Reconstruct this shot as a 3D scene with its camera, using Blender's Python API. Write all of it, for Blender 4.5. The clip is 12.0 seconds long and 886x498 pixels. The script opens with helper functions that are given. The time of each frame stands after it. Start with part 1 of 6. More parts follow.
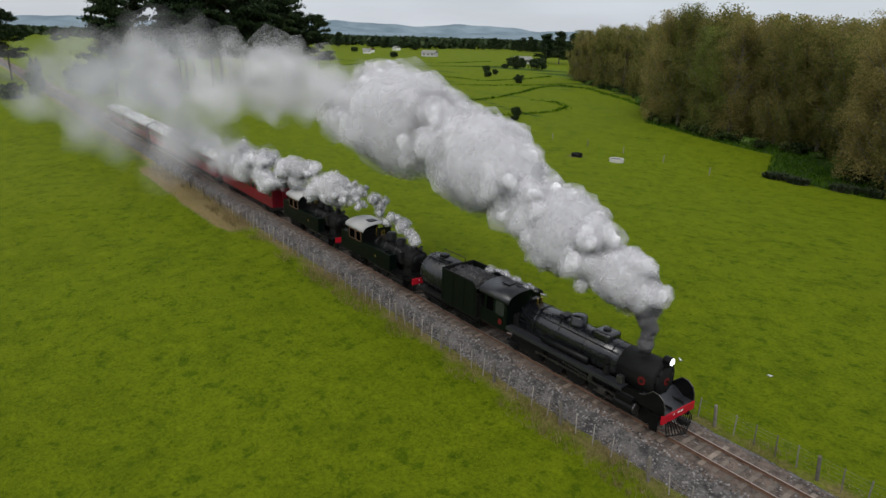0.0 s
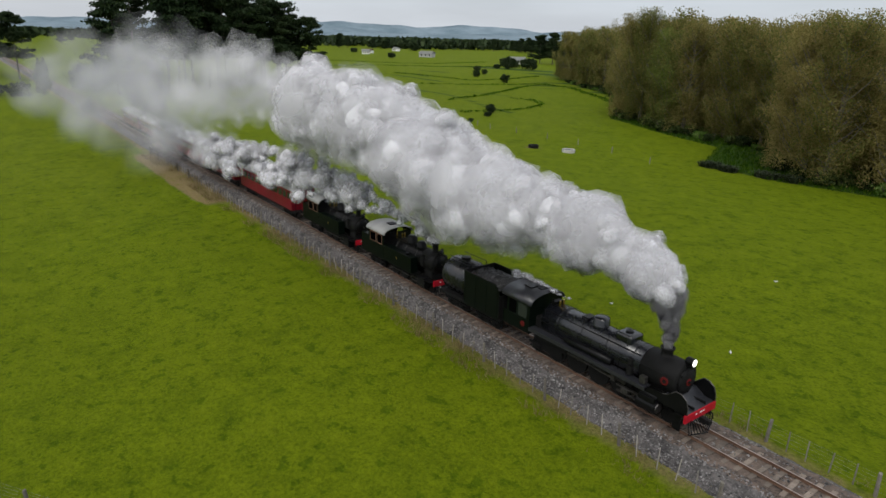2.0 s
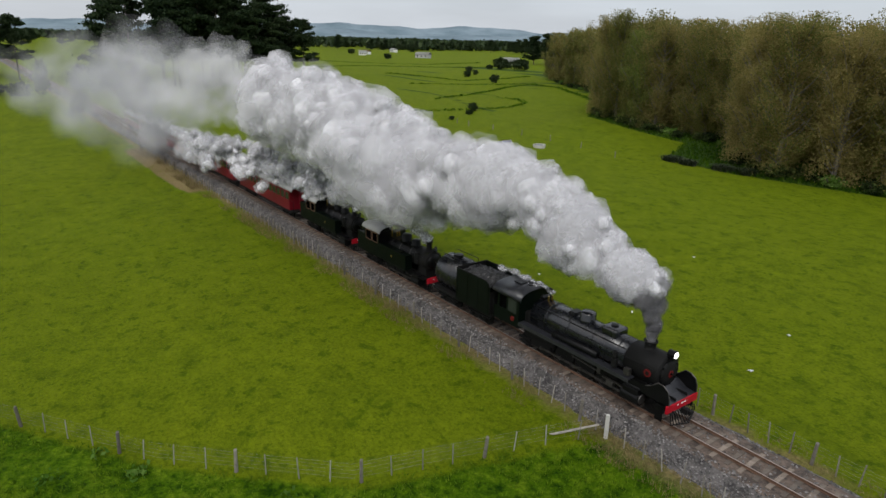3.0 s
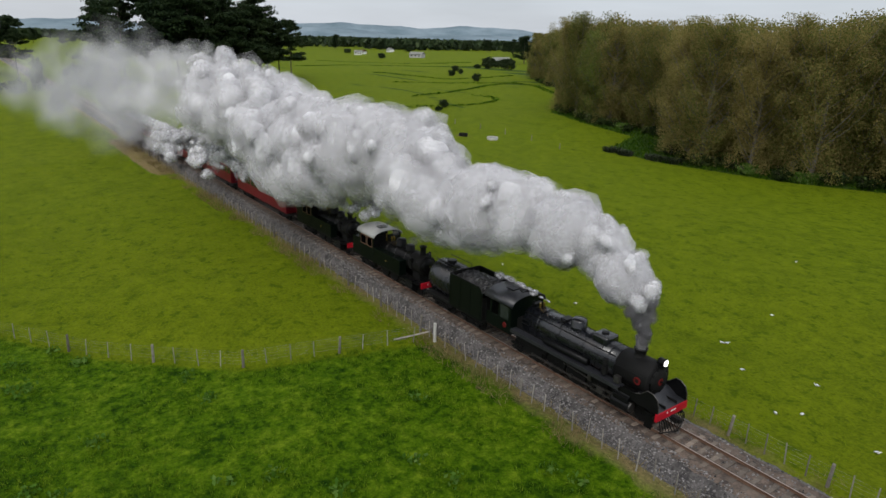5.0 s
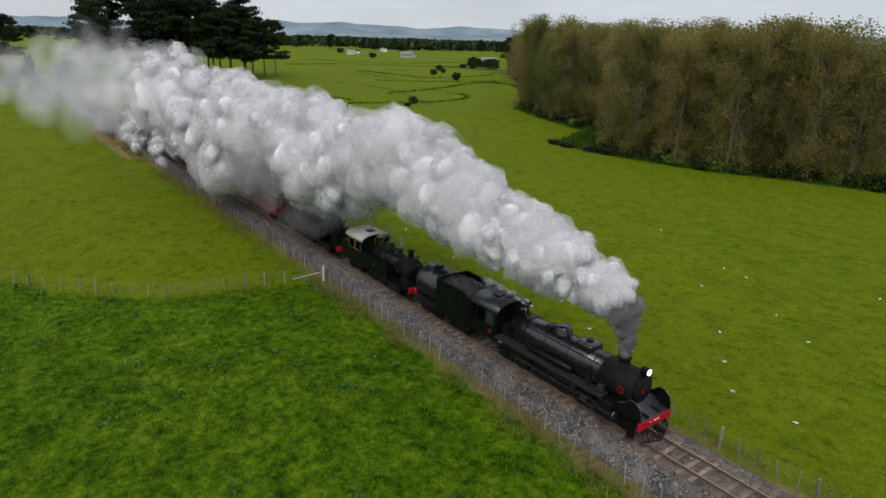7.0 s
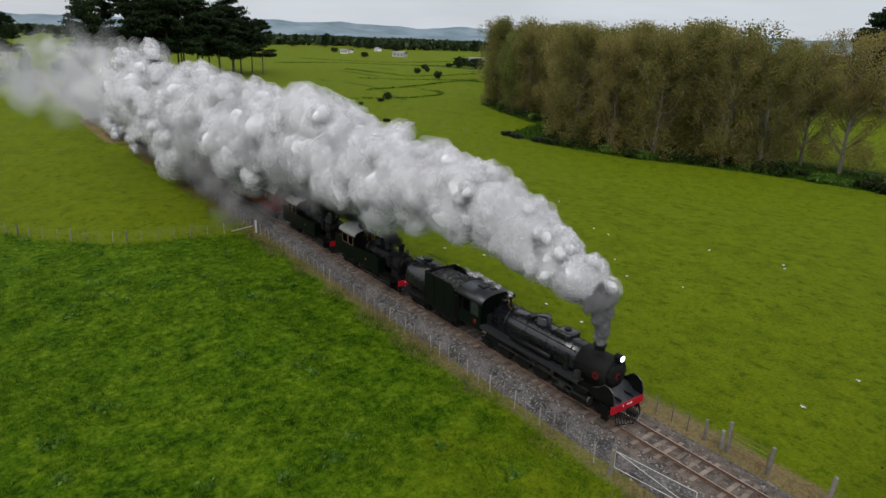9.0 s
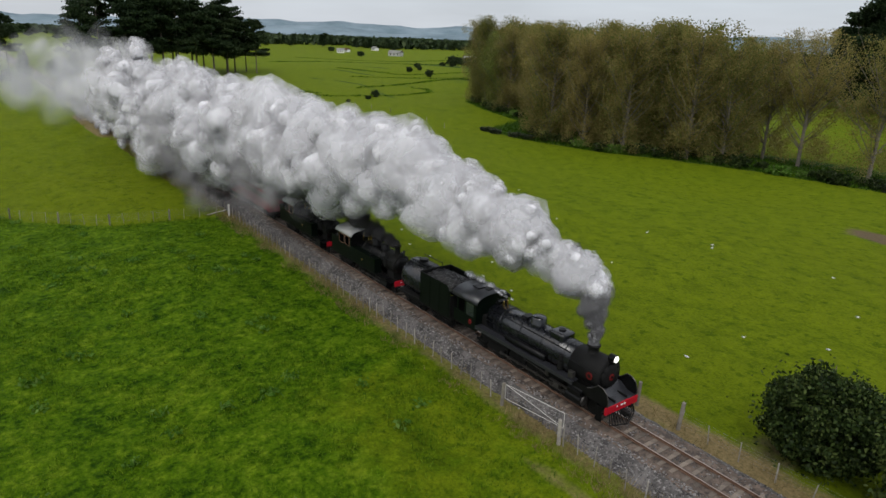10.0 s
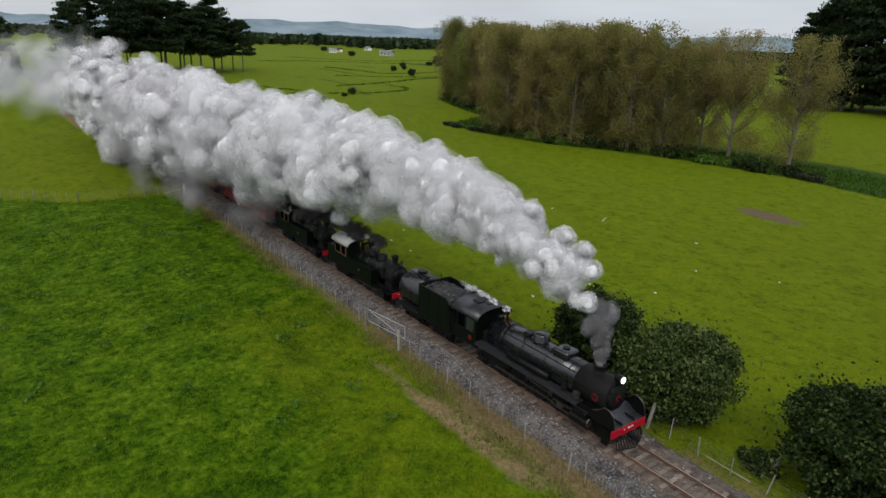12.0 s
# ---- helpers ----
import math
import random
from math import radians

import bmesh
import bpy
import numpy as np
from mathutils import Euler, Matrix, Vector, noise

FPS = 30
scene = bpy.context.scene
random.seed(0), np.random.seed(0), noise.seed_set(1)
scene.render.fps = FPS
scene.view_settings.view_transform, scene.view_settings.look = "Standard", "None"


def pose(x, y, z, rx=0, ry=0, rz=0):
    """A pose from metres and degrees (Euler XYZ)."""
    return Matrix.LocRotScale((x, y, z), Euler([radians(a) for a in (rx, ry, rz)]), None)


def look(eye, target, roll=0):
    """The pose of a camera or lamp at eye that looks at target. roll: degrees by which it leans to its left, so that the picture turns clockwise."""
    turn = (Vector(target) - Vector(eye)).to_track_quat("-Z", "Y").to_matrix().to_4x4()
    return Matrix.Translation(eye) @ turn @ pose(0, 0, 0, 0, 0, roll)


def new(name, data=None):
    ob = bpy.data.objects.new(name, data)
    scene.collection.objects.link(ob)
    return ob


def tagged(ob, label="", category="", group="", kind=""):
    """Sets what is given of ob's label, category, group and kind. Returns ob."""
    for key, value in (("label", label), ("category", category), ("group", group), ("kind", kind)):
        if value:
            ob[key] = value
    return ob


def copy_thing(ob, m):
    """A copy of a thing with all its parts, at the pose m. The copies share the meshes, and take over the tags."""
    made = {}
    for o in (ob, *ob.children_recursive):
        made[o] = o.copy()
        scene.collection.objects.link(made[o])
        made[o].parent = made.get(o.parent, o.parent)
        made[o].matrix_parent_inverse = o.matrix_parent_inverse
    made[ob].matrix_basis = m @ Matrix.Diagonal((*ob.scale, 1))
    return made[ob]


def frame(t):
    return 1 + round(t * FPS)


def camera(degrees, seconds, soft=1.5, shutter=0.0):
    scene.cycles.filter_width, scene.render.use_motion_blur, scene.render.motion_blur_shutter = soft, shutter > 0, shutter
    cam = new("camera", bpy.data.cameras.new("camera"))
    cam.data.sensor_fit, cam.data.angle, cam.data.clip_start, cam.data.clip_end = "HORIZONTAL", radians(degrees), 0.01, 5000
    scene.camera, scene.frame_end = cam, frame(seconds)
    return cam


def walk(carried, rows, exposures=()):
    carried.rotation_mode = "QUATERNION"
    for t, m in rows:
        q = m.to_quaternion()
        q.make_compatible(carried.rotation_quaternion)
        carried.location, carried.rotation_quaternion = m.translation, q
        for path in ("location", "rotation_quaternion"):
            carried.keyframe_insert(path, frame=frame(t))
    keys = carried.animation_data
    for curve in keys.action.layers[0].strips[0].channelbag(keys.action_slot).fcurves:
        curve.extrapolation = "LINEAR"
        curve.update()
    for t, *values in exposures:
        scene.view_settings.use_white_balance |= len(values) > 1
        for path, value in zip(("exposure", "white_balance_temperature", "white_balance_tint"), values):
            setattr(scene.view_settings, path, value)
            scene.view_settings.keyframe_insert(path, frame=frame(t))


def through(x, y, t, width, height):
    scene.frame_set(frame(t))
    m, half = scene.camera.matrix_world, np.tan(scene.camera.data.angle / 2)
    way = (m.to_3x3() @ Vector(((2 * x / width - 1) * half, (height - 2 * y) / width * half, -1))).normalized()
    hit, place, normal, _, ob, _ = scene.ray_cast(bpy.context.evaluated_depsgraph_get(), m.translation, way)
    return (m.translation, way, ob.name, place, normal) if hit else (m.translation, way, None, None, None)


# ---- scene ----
# The track runs along x, the train heads towards +x, z = 0 is the top of the rails.
cam = camera(69.12, 12.0)
PATH = [
    (0, 13.08, -23.23, 16.30, 53.12, -18.35, -1.57),
    (0.5, 16.09, -23.83, 16.41, 53.19, -18.35, -1.53),
    (1, 18.98, -24.22, 16.50, 53.33, -18.31, -1.48),
    (1.5, 22.08, -24.48, 16.63, 53.48, -18.34, -1.52),
    (2, 25.41, -24.61, 16.69, 53.50, -18.30, -1.53),
    (2.5, 29.08, -24.67, 16.75, 53.55, -18.26, -1.48),
    (3, 32.88, -24.80, 16.81, 53.56, -18.21, -1.45),
    (5, 46.08, -24.29, 17.18, 53.80, -18.23, -1.47),
    (5.5, 49.23, -24.03, 17.27, 53.80, -18.28, -1.51),
    (6, 52.53, -23.75, 17.34, 53.82, -18.22, -1.65),
    (6.5, 56.02, -23.59, 17.35, 53.81, -18.20, -1.72),
    (7, 59.60, -23.49, 17.41, 53.81, -18.21, -1.80),
    (9, 74.56, -23.88, 17.55, 53.84, -18.19, -2.11),
    (9.5, 78.19, -23.79, 17.61, 53.86, -18.20, -2.08),
    (10, 81.66, -23.65, 17.64, 53.86, -18.24, -2.06),
    (10.5, 84.96, -23.43, 17.67, 53.87, -18.22, -2.12),
    (11, 88.24, -23.17, 17.73, 53.82, -18.21, -2.09),
    (11.5, 91.35, -22.94, 17.80, 53.82, -18.21, -2.05),
    (12, 94.44, -22.74, 17.92, 53.77, -18.24, -2.02)]
walk(cam, [(t, pose(x, y, z, 90 + pitch, roll, yaw)) for t, x, y, z, yaw, pitch, roll in PATH])

# how far the train has come, by the seconds
RUN = [(0, 0.00), (0.5, 3.06), (1, 6.14), (1.5, 9.24), (2, 12.36), (2.5, 15.52), (3, 18.71), (5, 31.63), (5.5, 34.97), (6, 38.31), (6.5, 41.64), (7, 44.96), (9, 58.18), (9.5, 61.62), (10, 65.08), (10.5, 68.57), (11, 72.08), (11.5, 75.58), (12, 79.10)]


def run_at(t):
    """The way of the train at t seconds, also before the clip's start."""
    if t < 0:
        return 6.1 * t
    return float(np.interp(t, [r[0] for r in RUN], [r[1] for r in RUN]))


# ---- light ----
world = bpy.data.worlds.new("overcast_sky")
scene.world = world
world.use_nodes = True
wn, wl = world.node_tree.nodes, world.node_tree.links
wn.clear()
sky = wn.new("ShaderNodeTexSky")
sky.sky_type, sky.sun_disc = "NISHITA", False
sky.sun_elevation, sky.sun_rotation = radians(48), radians(200)
sky.dust_density, sky.ozone_density = 3.0, 1.0
sky_bg = wn.new("ShaderNodeBackground")
sky_bg.inputs[1].default_value = 0.035
wl.new(sky.outputs[0], sky_bg.inputs[0])
# the cloud layer: brightest overhead, paler and bluer down at the horizon, with soft bands
tc = wn.new("ShaderNodeTexCoord")
sep = wn.new("ShaderNodeSeparateXYZ")
wl.new(tc.outputs["Generated"], sep.inputs[0])
ramp = wn.new("ShaderNodeValToRGB")
ramp.color_ramp.elements[0].position, ramp.color_ramp.elements[0].color = 0.0, (0.66, 0.70, 0.76, 1)
ramp.color_ramp.elements[1].position, ramp.color_ramp.elements[1].color = 0.55, (0.95, 0.97, 1.0, 1)
mid = ramp.color_ramp.elements.new(0.05)
mid.color = (0.62, 0.67, 0.74, 1)
wl.new(sep.outputs[2], ramp.inputs[0])
mp = wn.new("ShaderNodeMapping")
mp.inputs["Scale"].default_value = (1.5, 1.5, 9)
wl.new(tc.outputs["Generated"], mp.inputs[0])
cloud = wn.new("ShaderNodeTexNoise")
cloud.inputs["Scale"].default_value, cloud.inputs["Detail"].default_value = 2.2, 4
wl.new(mp.outputs[0], cloud.inputs["Vector"])
cr = wn.new("ShaderNodeMapRange")
cr.inputs["From Min"].default_value, cr.inputs["From Max"].default_value = 0.3, 0.7
cr.inputs["To Min"].default_value, cr.inputs["To Max"].default_value = 0.88, 1.08
wl.new(cloud.outputs[0], cr.inputs[0])
mul = wn.new("ShaderNodeVectorMath")
mul.operation = "SCALE"
wl.new(ramp.outputs[0], mul.inputs[0])
wl.new(cr.outputs[0], mul.inputs["Scale"])
cloud_bg = wn.new("ShaderNodeBackground")
cloud_bg.inputs[1].default_value = 0.84
wl.new(mul.outputs[0], cloud_bg.inputs[0])
addw = wn.new("ShaderNodeAddShader")
wl.new(sky_bg.outputs[0], addw.inputs[0])
wl.new(cloud_bg.outputs[0], addw.inputs[1])
wo = wn.new("ShaderNodeOutputWorld")
wl.new(addw.outputs[0], wo.inputs[0])

sun = new("sun", bpy.data.lights.new("sun", "SUN"))
sun.data.energy, sun.data.angle, sun.data.color = 1.5, radians(25), (1.0, 0.97, 0.92)
sun.matrix_basis = look((40, -20, 60), (0, 15, 0))
scene.view_settings.exposure = 0.0
scene.cycles.transparent_max_bounces = 96


# ---- materials ----
def nodes_of(name):
    m = bpy.data.materials.new(name)
    m.use_nodes = True
    n = m.node_tree.nodes
    return m, n, m.node_tree.links, n["Principled BSDF"]


def noise_node(n, l, vec, scale, detail=4.0, rough=0.6):
    t = n.new("ShaderNodeTexNoise")
    t.inputs["Scale"].default_value, t.inputs["Detail"].default_value, t.inputs["Roughness"].default_value = scale, detail, rough
    l.new(vec, t.inputs["Vector"])
    return t.outputs[0]


def ramp_node(n, l, fac, stops):
    r = n.new("ShaderNodeValToRGB")
    e = r.color_ramp.elements
    while len(e) < len(stops):
        e.new(0.5)
    for k, (p, c) in enumerate(stops):
        e[k].position, e[k].color = p, (*c, 1)
    l.new(fac, r.inputs[0])
    return r.outputs[0]


def mix_col(n, l, fac, a, b, mode="MIX"):
    m = n.new("ShaderNodeMix")
    m.data_type, m.blend_type = "RGBA", mode
    for sock, v in ((m.inputs[0], fac), (m.inputs[6], a), (m.inputs[7], b)):
        if isinstance(v, (int, float)):
            sock.default_value = v
        elif isinstance(v, tuple):
            sock.default_value = (*v, 1)
        else:
            l.new(v, sock)
    return m.outputs[2]


def math_node(n, l, op, a, b=0.0, c=None):
    m = n.new("ShaderNodeMath")
    m.operation = op
    for sock, v in zip(m.inputs, (a, b, c)):
        if v is None:
            continue
        if isinstance(v, (int, float)):
            sock.default_value = v
        else:
            l.new(v, sock)
    return m.outputs[0]


def surface(name, c1, c2, scale=3.0, rough=0.6, metal=0.0, bump=0.3, fine=40.0, island=0.0, rand=0.0, rough_var=0.15, gloss=0.5, spread=0.18):
    """A surface in two tones at two scales, with relief; island or rand vary it from piece to piece."""
    m, n, l, p = nodes_of(name)
    co = n.new("ShaderNodeTexCoord").outputs["Object"]
    a = noise_node(n, l, co, scale)
    b = noise_node(n, l, co, fine, 3.0)
    f = math_node(n, l, "ADD", math_node(n, l, "MULTIPLY", a, 0.65), math_node(n, l, "MULTIPLY", b, 0.35))
    col = ramp_node(n, l, f, [(0.5 - spread, c1), (0.5 + spread, c2)])
    if island or rand:
        src = n.new("ShaderNodeNewGeometry").outputs["Random Per Island"] if island else n.new("ShaderNodeObjectInfo").outputs["Random"]
        k = island or rand
        v = math_node(n, l, "MULTIPLY_ADD", src, 2 * k, 1 - k)
        hsv = n.new("ShaderNodeHueSaturation")
        l.new(col, hsv.inputs["Color"])
        l.new(v, hsv.inputs["Value"])
        col = hsv.outputs[0]
    l.new(col, p.inputs["Base Color"])
    l.new(math_node(n, l, "MULTIPLY_ADD", a, rough_var * 2, rough - rough_var), p.inputs["Roughness"])
    p.inputs["Metallic"].default_value = metal
    p.inputs["Specular IOR Level"].default_value = gloss
    if bump:
        bn = n.new("ShaderNodeBump")
        bn.inputs["Strength"].default_value, bn.inputs["Distance"].default_value = bump, 0.02
        l.new(b, bn.inputs["Height"])
        l.new(bn.outputs[0], p.inputs["Normal"])
    return m


def leaf_material(name, c1, c2, c3, rough=0.5, through=0.3):
    """Leaves in three tones from leaf to leaf, that let some light through."""
    m, n, l, p = nodes_of(name)
    geo = n.new("ShaderNodeNewGeometry")
    co = n.new("ShaderNodeTexCoord").outputs["Object"]
    a = noise_node(n, l, co, 0.5, 3)
    f = math_node(n, l, "ADD", math_node(n, l, "MULTIPLY", geo.outputs["Random Per Island"], 0.6), math_node(n, l, "MULTIPLY", a, 0.4))
    tree = n.new("ShaderNodeObjectInfo").outputs["Random"]
    f = math_node(n, l, "ADD", f, math_node(n, l, "MULTIPLY_ADD", tree, 0.32, -0.18))
    col = ramp_node(n, l, f, [(0.2, c1), (0.5, c2), (0.8, c3)])
    l.new(col, p.inputs["Base Color"])
    p.inputs["Roughness"].default_value = rough
    p.inputs["Specular IOR Level"].default_value = 0.10
    tr = n.new("ShaderNodeBsdfTranslucent")
    l.new(col, tr.inputs[0])
    mx = n.new("ShaderNodeMixShader")
    mx.inputs[0].default_value = through
    l.new(p.outputs[0], mx.inputs[1])
    l.new(tr.outputs[0], mx.inputs[2])
    l.new(mx.outputs[0], n["Material Output"].inputs[0])
    return m


def smoke_material(name, c1, c2, cover_lo, cover_hi, through=0.3, scale=1.6, whole=0.6):
    """Smoke: soft scattering pieces, thin in places where cover_lo is low. whole: how far the cloud scatters light as one body."""
    m, n, l, p = nodes_of(name)
    n.remove(p)
    co = n.new("ShaderNodeTexCoord").outputs["Object"]
    info = n.new("ShaderNodeObjectInfo")
    off = n.new("ShaderNodeVectorMath")
    off.operation = "ADD"
    l.new(co, off.inputs[0])
    comb = n.new("ShaderNodeCombineXYZ")
    l.new(math_node(n, l, "MULTIPLY", info.outputs["Random"], 31.0), comb.inputs[0])
    l.new(math_node(n, l, "MULTIPLY", info.outputs["Random"], 17.0), comb.inputs[1])
    l.new(comb.outputs[0], off.inputs[1])
    col = mix_col(n, l, info.outputs["Random"], c1, c2)
    bn = n.new("ShaderNodeBump")
    bn.inputs["Strength"].default_value, bn.inputs["Distance"].default_value = 0.16, 0.30
    l.new(noise_node(n, l, off.outputs[0], 2.2, 2.0, 0.5), bn.inputs["Height"])
    # each piece carries in its object colour the way it faces in the plume
    way = n.new("ShaderNodeVectorMath")
    way.operation = "MULTIPLY_ADD"
    l.new(info.outputs["Color"], way.inputs[0])
    way.inputs[1].default_value, way.inputs[2].default_value = (2 * whole,) * 3, (-whole, -whole - 0.2, 0.9 - whole)
    both = n.new("ShaderNodeVectorMath")
    both.operation = "ADD"
    l.new(way.outputs[0], both.inputs[0])
    l.new(bn.outputs[0], both.inputs[1])
    facing = n.new("ShaderNodeVectorMath")
    facing.operation = "NORMALIZE"
    l.new(both.outputs[0], facing.inputs[0])
    d = n.new("ShaderNodeBsdfDiffuse")
    l.new(col, d.inputs[0])
    l.new(facing.outputs[0], d.inputs["Normal"])
    out = d.outputs[0]
    if through:
        tr = n.new("ShaderNodeBsdfTranslucent")
        l.new(col, tr.inputs[0])
        l.new(facing.outputs[0], tr.inputs["Normal"])
        body = n.new("ShaderNodeMixShader")
        body.inputs[0].default_value = through
        l.new(d.outputs[0], body.inputs[1])
        l.new(tr.outputs[0], body.inputs[2])
        out = body.outputs[0]
    if cover_lo < 1:
        mr = n.new("ShaderNodeMapRange")
        mr.inputs["From Min"].default_value, mr.inputs["From Max"].default_value = 0.36, 0.64
        mr.inputs["To Min"].default_value, mr.inputs["To Max"].default_value = cover_lo, cover_hi
        l.new(noise_node(n, l, off.outputs[0], scale, 3.0, 0.5), mr.inputs[0])
        mx = n.new("ShaderNodeMixShader")
        l.new(mr.outputs[0], mx.inputs[0])
        l.new(n.new("ShaderNodeBsdfTransparent").outputs[0], mx.inputs[1])
        l.new(out, mx.inputs[2])
        out = mx.outputs[0]
    l.new(out, n["Material Output"].inputs[0])
    return m


def ground_material():
    """Pasture: short bright grass, lush long grass, dry strips and bare mud by the mesh's own masks."""
    m, n, l, p = nodes_of("pasture")
    co = n.new("ShaderNodeTexCoord").outputs["Object"]

    def mask(name):
        at = n.new("ShaderNodeAttribute")
        at.attribute_name = name
        return at.outputs["Fac"]
    big, mid_n, fine = noise_node(n, l, co, 0.035, 3), noise_node(n, l, co, 0.45, 5, 0.65), noise_node(n, l, co, 5.0, 6, 0.75)
    hi = noise_node(n, l, co, 22.0, 4, 0.7)
    short = ramp_node(n, l, mid_n, [(0.3, (0.062, 0.100, 0.003)), (0.5, (0.096, 0.140, 0.004)), (0.72, (0.120, 0.162, 0.006))])
    short = mix_col(n, l, math_node(n, l, "MULTIPLY", big, 0.55), short, (0.120, 0.142, 0.005))
    tuft = noise_node(n, l, co, 1.7, 6, 0.72)
    long = ramp_node(n, l, math_node(n, l, "ADD", math_node(n, l, "MULTIPLY", tuft, 0.65), math_node(n, l, "MULTIPLY", mid_n, 0.35)), [(0.39, (0.012, 0.038, 0.001)), (0.5, (0.050, 0.104, 0.002)), (0.62, (0.110, 0.168, 0.008))])
    edge = noise_node(n, l, co, 0.6, 4)
    f = n.new("ShaderNodeMapRange")
    f.inputs["From Min"].default_value, f.inputs["From Max"].default_value = 0.35, 0.65
    l.new(math_node(n, l, "ADD", mask("lush"), math_node(n, l, "MULTIPLY_ADD", edge, 0.7, -0.35)), f.inputs[0])
    col = mix_col(n, l, f.outputs[0], short, long)
    speck = ramp_node(n, l, fine, [(0.3, (0.45, 0.52, 0.4)), (0.5, (1.0, 1.0, 1.0)), (0.75, (1.4, 1.3, 1.2))])
    col = mix_col(n, l, 0.85, col, speck, "MULTIPLY")
    speck2 = ramp_node(n, l, hi, [(0.3, (0.6, 0.65, 0.55)), (0.7, (1.3, 1.25, 1.2))])
    col = mix_col(n, l, 0.6, col, speck2, "MULTIPLY")
    spots = ramp_node(n, l, noise_node(n, l, co, 1.15, 4, 0.7), [(0.34, (1.25, 1.2, 1.1)), (0.46, (1.0, 1.0, 1.0)), (0.56, (1.0, 1.0, 1.0)), (0.64, (0.48, 0.62, 0.5))])
    col = mix_col(n, l, 0.8, col, spots, "MULTIPLY")
    dry = ramp_node(n, l, fine, [(0.3, (0.10, 0.085, 0.035)), (0.7, (0.27, 0.20, 0.10))])
    fd = n.new("ShaderNodeMapRange")
    fd.inputs["From Min"].default_value, fd.inputs["From Max"].default_value = 0.4, 0.75
    l.new(math_node(n, l, "ADD", mask("dry"), math_node(n, l, "MULTIPLY_ADD", edge, 0.8, -0.4)), fd.inputs[0])
    col = mix_col(n, l, fd.outputs[0], col, dry)
    mud = ramp_node(n, l, fine, [(0.3, (0.07, 0.055, 0.03)), (0.7, (0.16, 0.12, 0.075))])
    fm = n.new("ShaderNodeMapRange")
    fm.inputs["From Min"].default_value, fm.inputs["From Max"].default_value = 0.4, 0.7
    l.new(math_node(n, l, "ADD", mask("mud"), math_node(n, l, "MULTIPLY_ADD", edge, 0.8, -0.4)), fm.inputs[0])
    col = mix_col(n, l, fm.outputs[0], col, mud)
    fr = n.new("ShaderNodeMapRange")
    fr.inputs["From Min"].default_value, fr.inputs["From Max"].default_value = 0.4, 0.7
    l.new(math_node(n, l, "ADD", mask("rank"), math_node(n, l, "MULTIPLY_ADD", edge, 0.6, -0.3)), fr.inputs[0])
    col = mix_col(n, l, fr.outputs[0], col, ramp_node(n, l, fine, [(0.3, (0.012, 0.030, 0.006)), (0.7, (0.045, 0.085, 0.014))]))
    l.new(col, p.inputs["Base Color"])
    p.inputs["Roughness"].default_value = 0.9
    p.inputs["Specular IOR Level"].default_value = 0.04
    bn = n.new("ShaderNodeBump")
    bn.inputs["Strength"].default_value, bn.inputs["Distance"].default_value = 0.9, 0.16
    l.new(math_node(n, l, "ADD", fine, math_node(n, l, "MULTIPLY", mid_n, 1.5)), bn.inputs["Height"])
    l.new(bn.outputs[0], p.inputs["Normal"])
    return m


M_GROUND = ground_material()
M_BALLAST = surface("ballast_bed", (0.018, 0.016, 0.016), (0.125, 0.115, 0.110), 1.2, 0.9, 0, 1.0, 9.0, spread=0.11)
M_STONE = surface("ballast_stone", (0.04, 0.038, 0.038), (0.19, 0.18, 0.175), 6, 0.85, 0, 0.4, 30, island=0.85)
M_RUSTBED = surface("brake_dusted_ballast", (0.028, 0.020, 0.016), (0.135, 0.100, 0.078), 2.0, 0.9, 0, 1.0, 10.0, spread=0.12)
M_SLEEPER = surface("weathered_sleeper", (0.075, 0.058, 0.045), (0.21, 0.172, 0.138), 2.5, 0.85, 0, 0.5, 30, rand=0.45)
M_RAIL = surface("rusty_rail", (0.085, 0.045, 0.028), (0.17, 0.10, 0.065), 4, 0.65, 0.2, 0.2)
M_RAILTOP = surface("worn_rail_head", (0.25, 0.20, 0.17), (0.42, 0.36, 0.32), 3, 0.35, 0.8, 0.1)
M_BLACK = surface("black_paint", (0.002, 0.0022, 0.0025), (0.006, 0.006, 0.0065), 2.5, 0.42, 0.0, 0.12, 25, rough_var=0.1, gloss=0.16)
M_BOILER = surface("dark_grey_boiler_paint", (0.003, 0.0035, 0.005), (0.009, 0.010, 0.013), 1.8, 0.27, 0.0, 0.12, 18, rough_var=0.08, gloss=0.65)
M_DUSTY = surface("dusty_grey_paint", (0.010, 0.011, 0.014), (0.030, 0.031, 0.036), 2.5, 0.38, 0.0, 0.2, 20, gloss=0.5)
M_SOOT = surface("sooty_black", (0.002, 0.002, 0.002), (0.008, 0.0078, 0.0075), 3.5, 0.7, 0.0, 0.3, 20, gloss=0.2)
M_RED = surface("red_paint", (0.30, 0.003, 0.012), (0.40, 0.006, 0.018), 4, 0.5, 0.0, 0.1, gloss=0.25)
M_PLATE = surface("dull_red_plate", (0.06, 0.004, 0.005), (0.14, 0.010, 0.010), 9, 0.5, 0.0, 0.1, gloss=0.2)
M_GREEN = surface("dark_green_paint", (0.0012, 0.003, 0.002), (0.003, 0.006, 0.004), 2, 0.4, 0, 0.1, gloss=0.10)
M_OLIVE = surface("dull_green_paint", (0.0015, 0.003, 0.002), (0.004, 0.007, 0.0045), 2, 0.45, 0, 0.15, gloss=0.12)
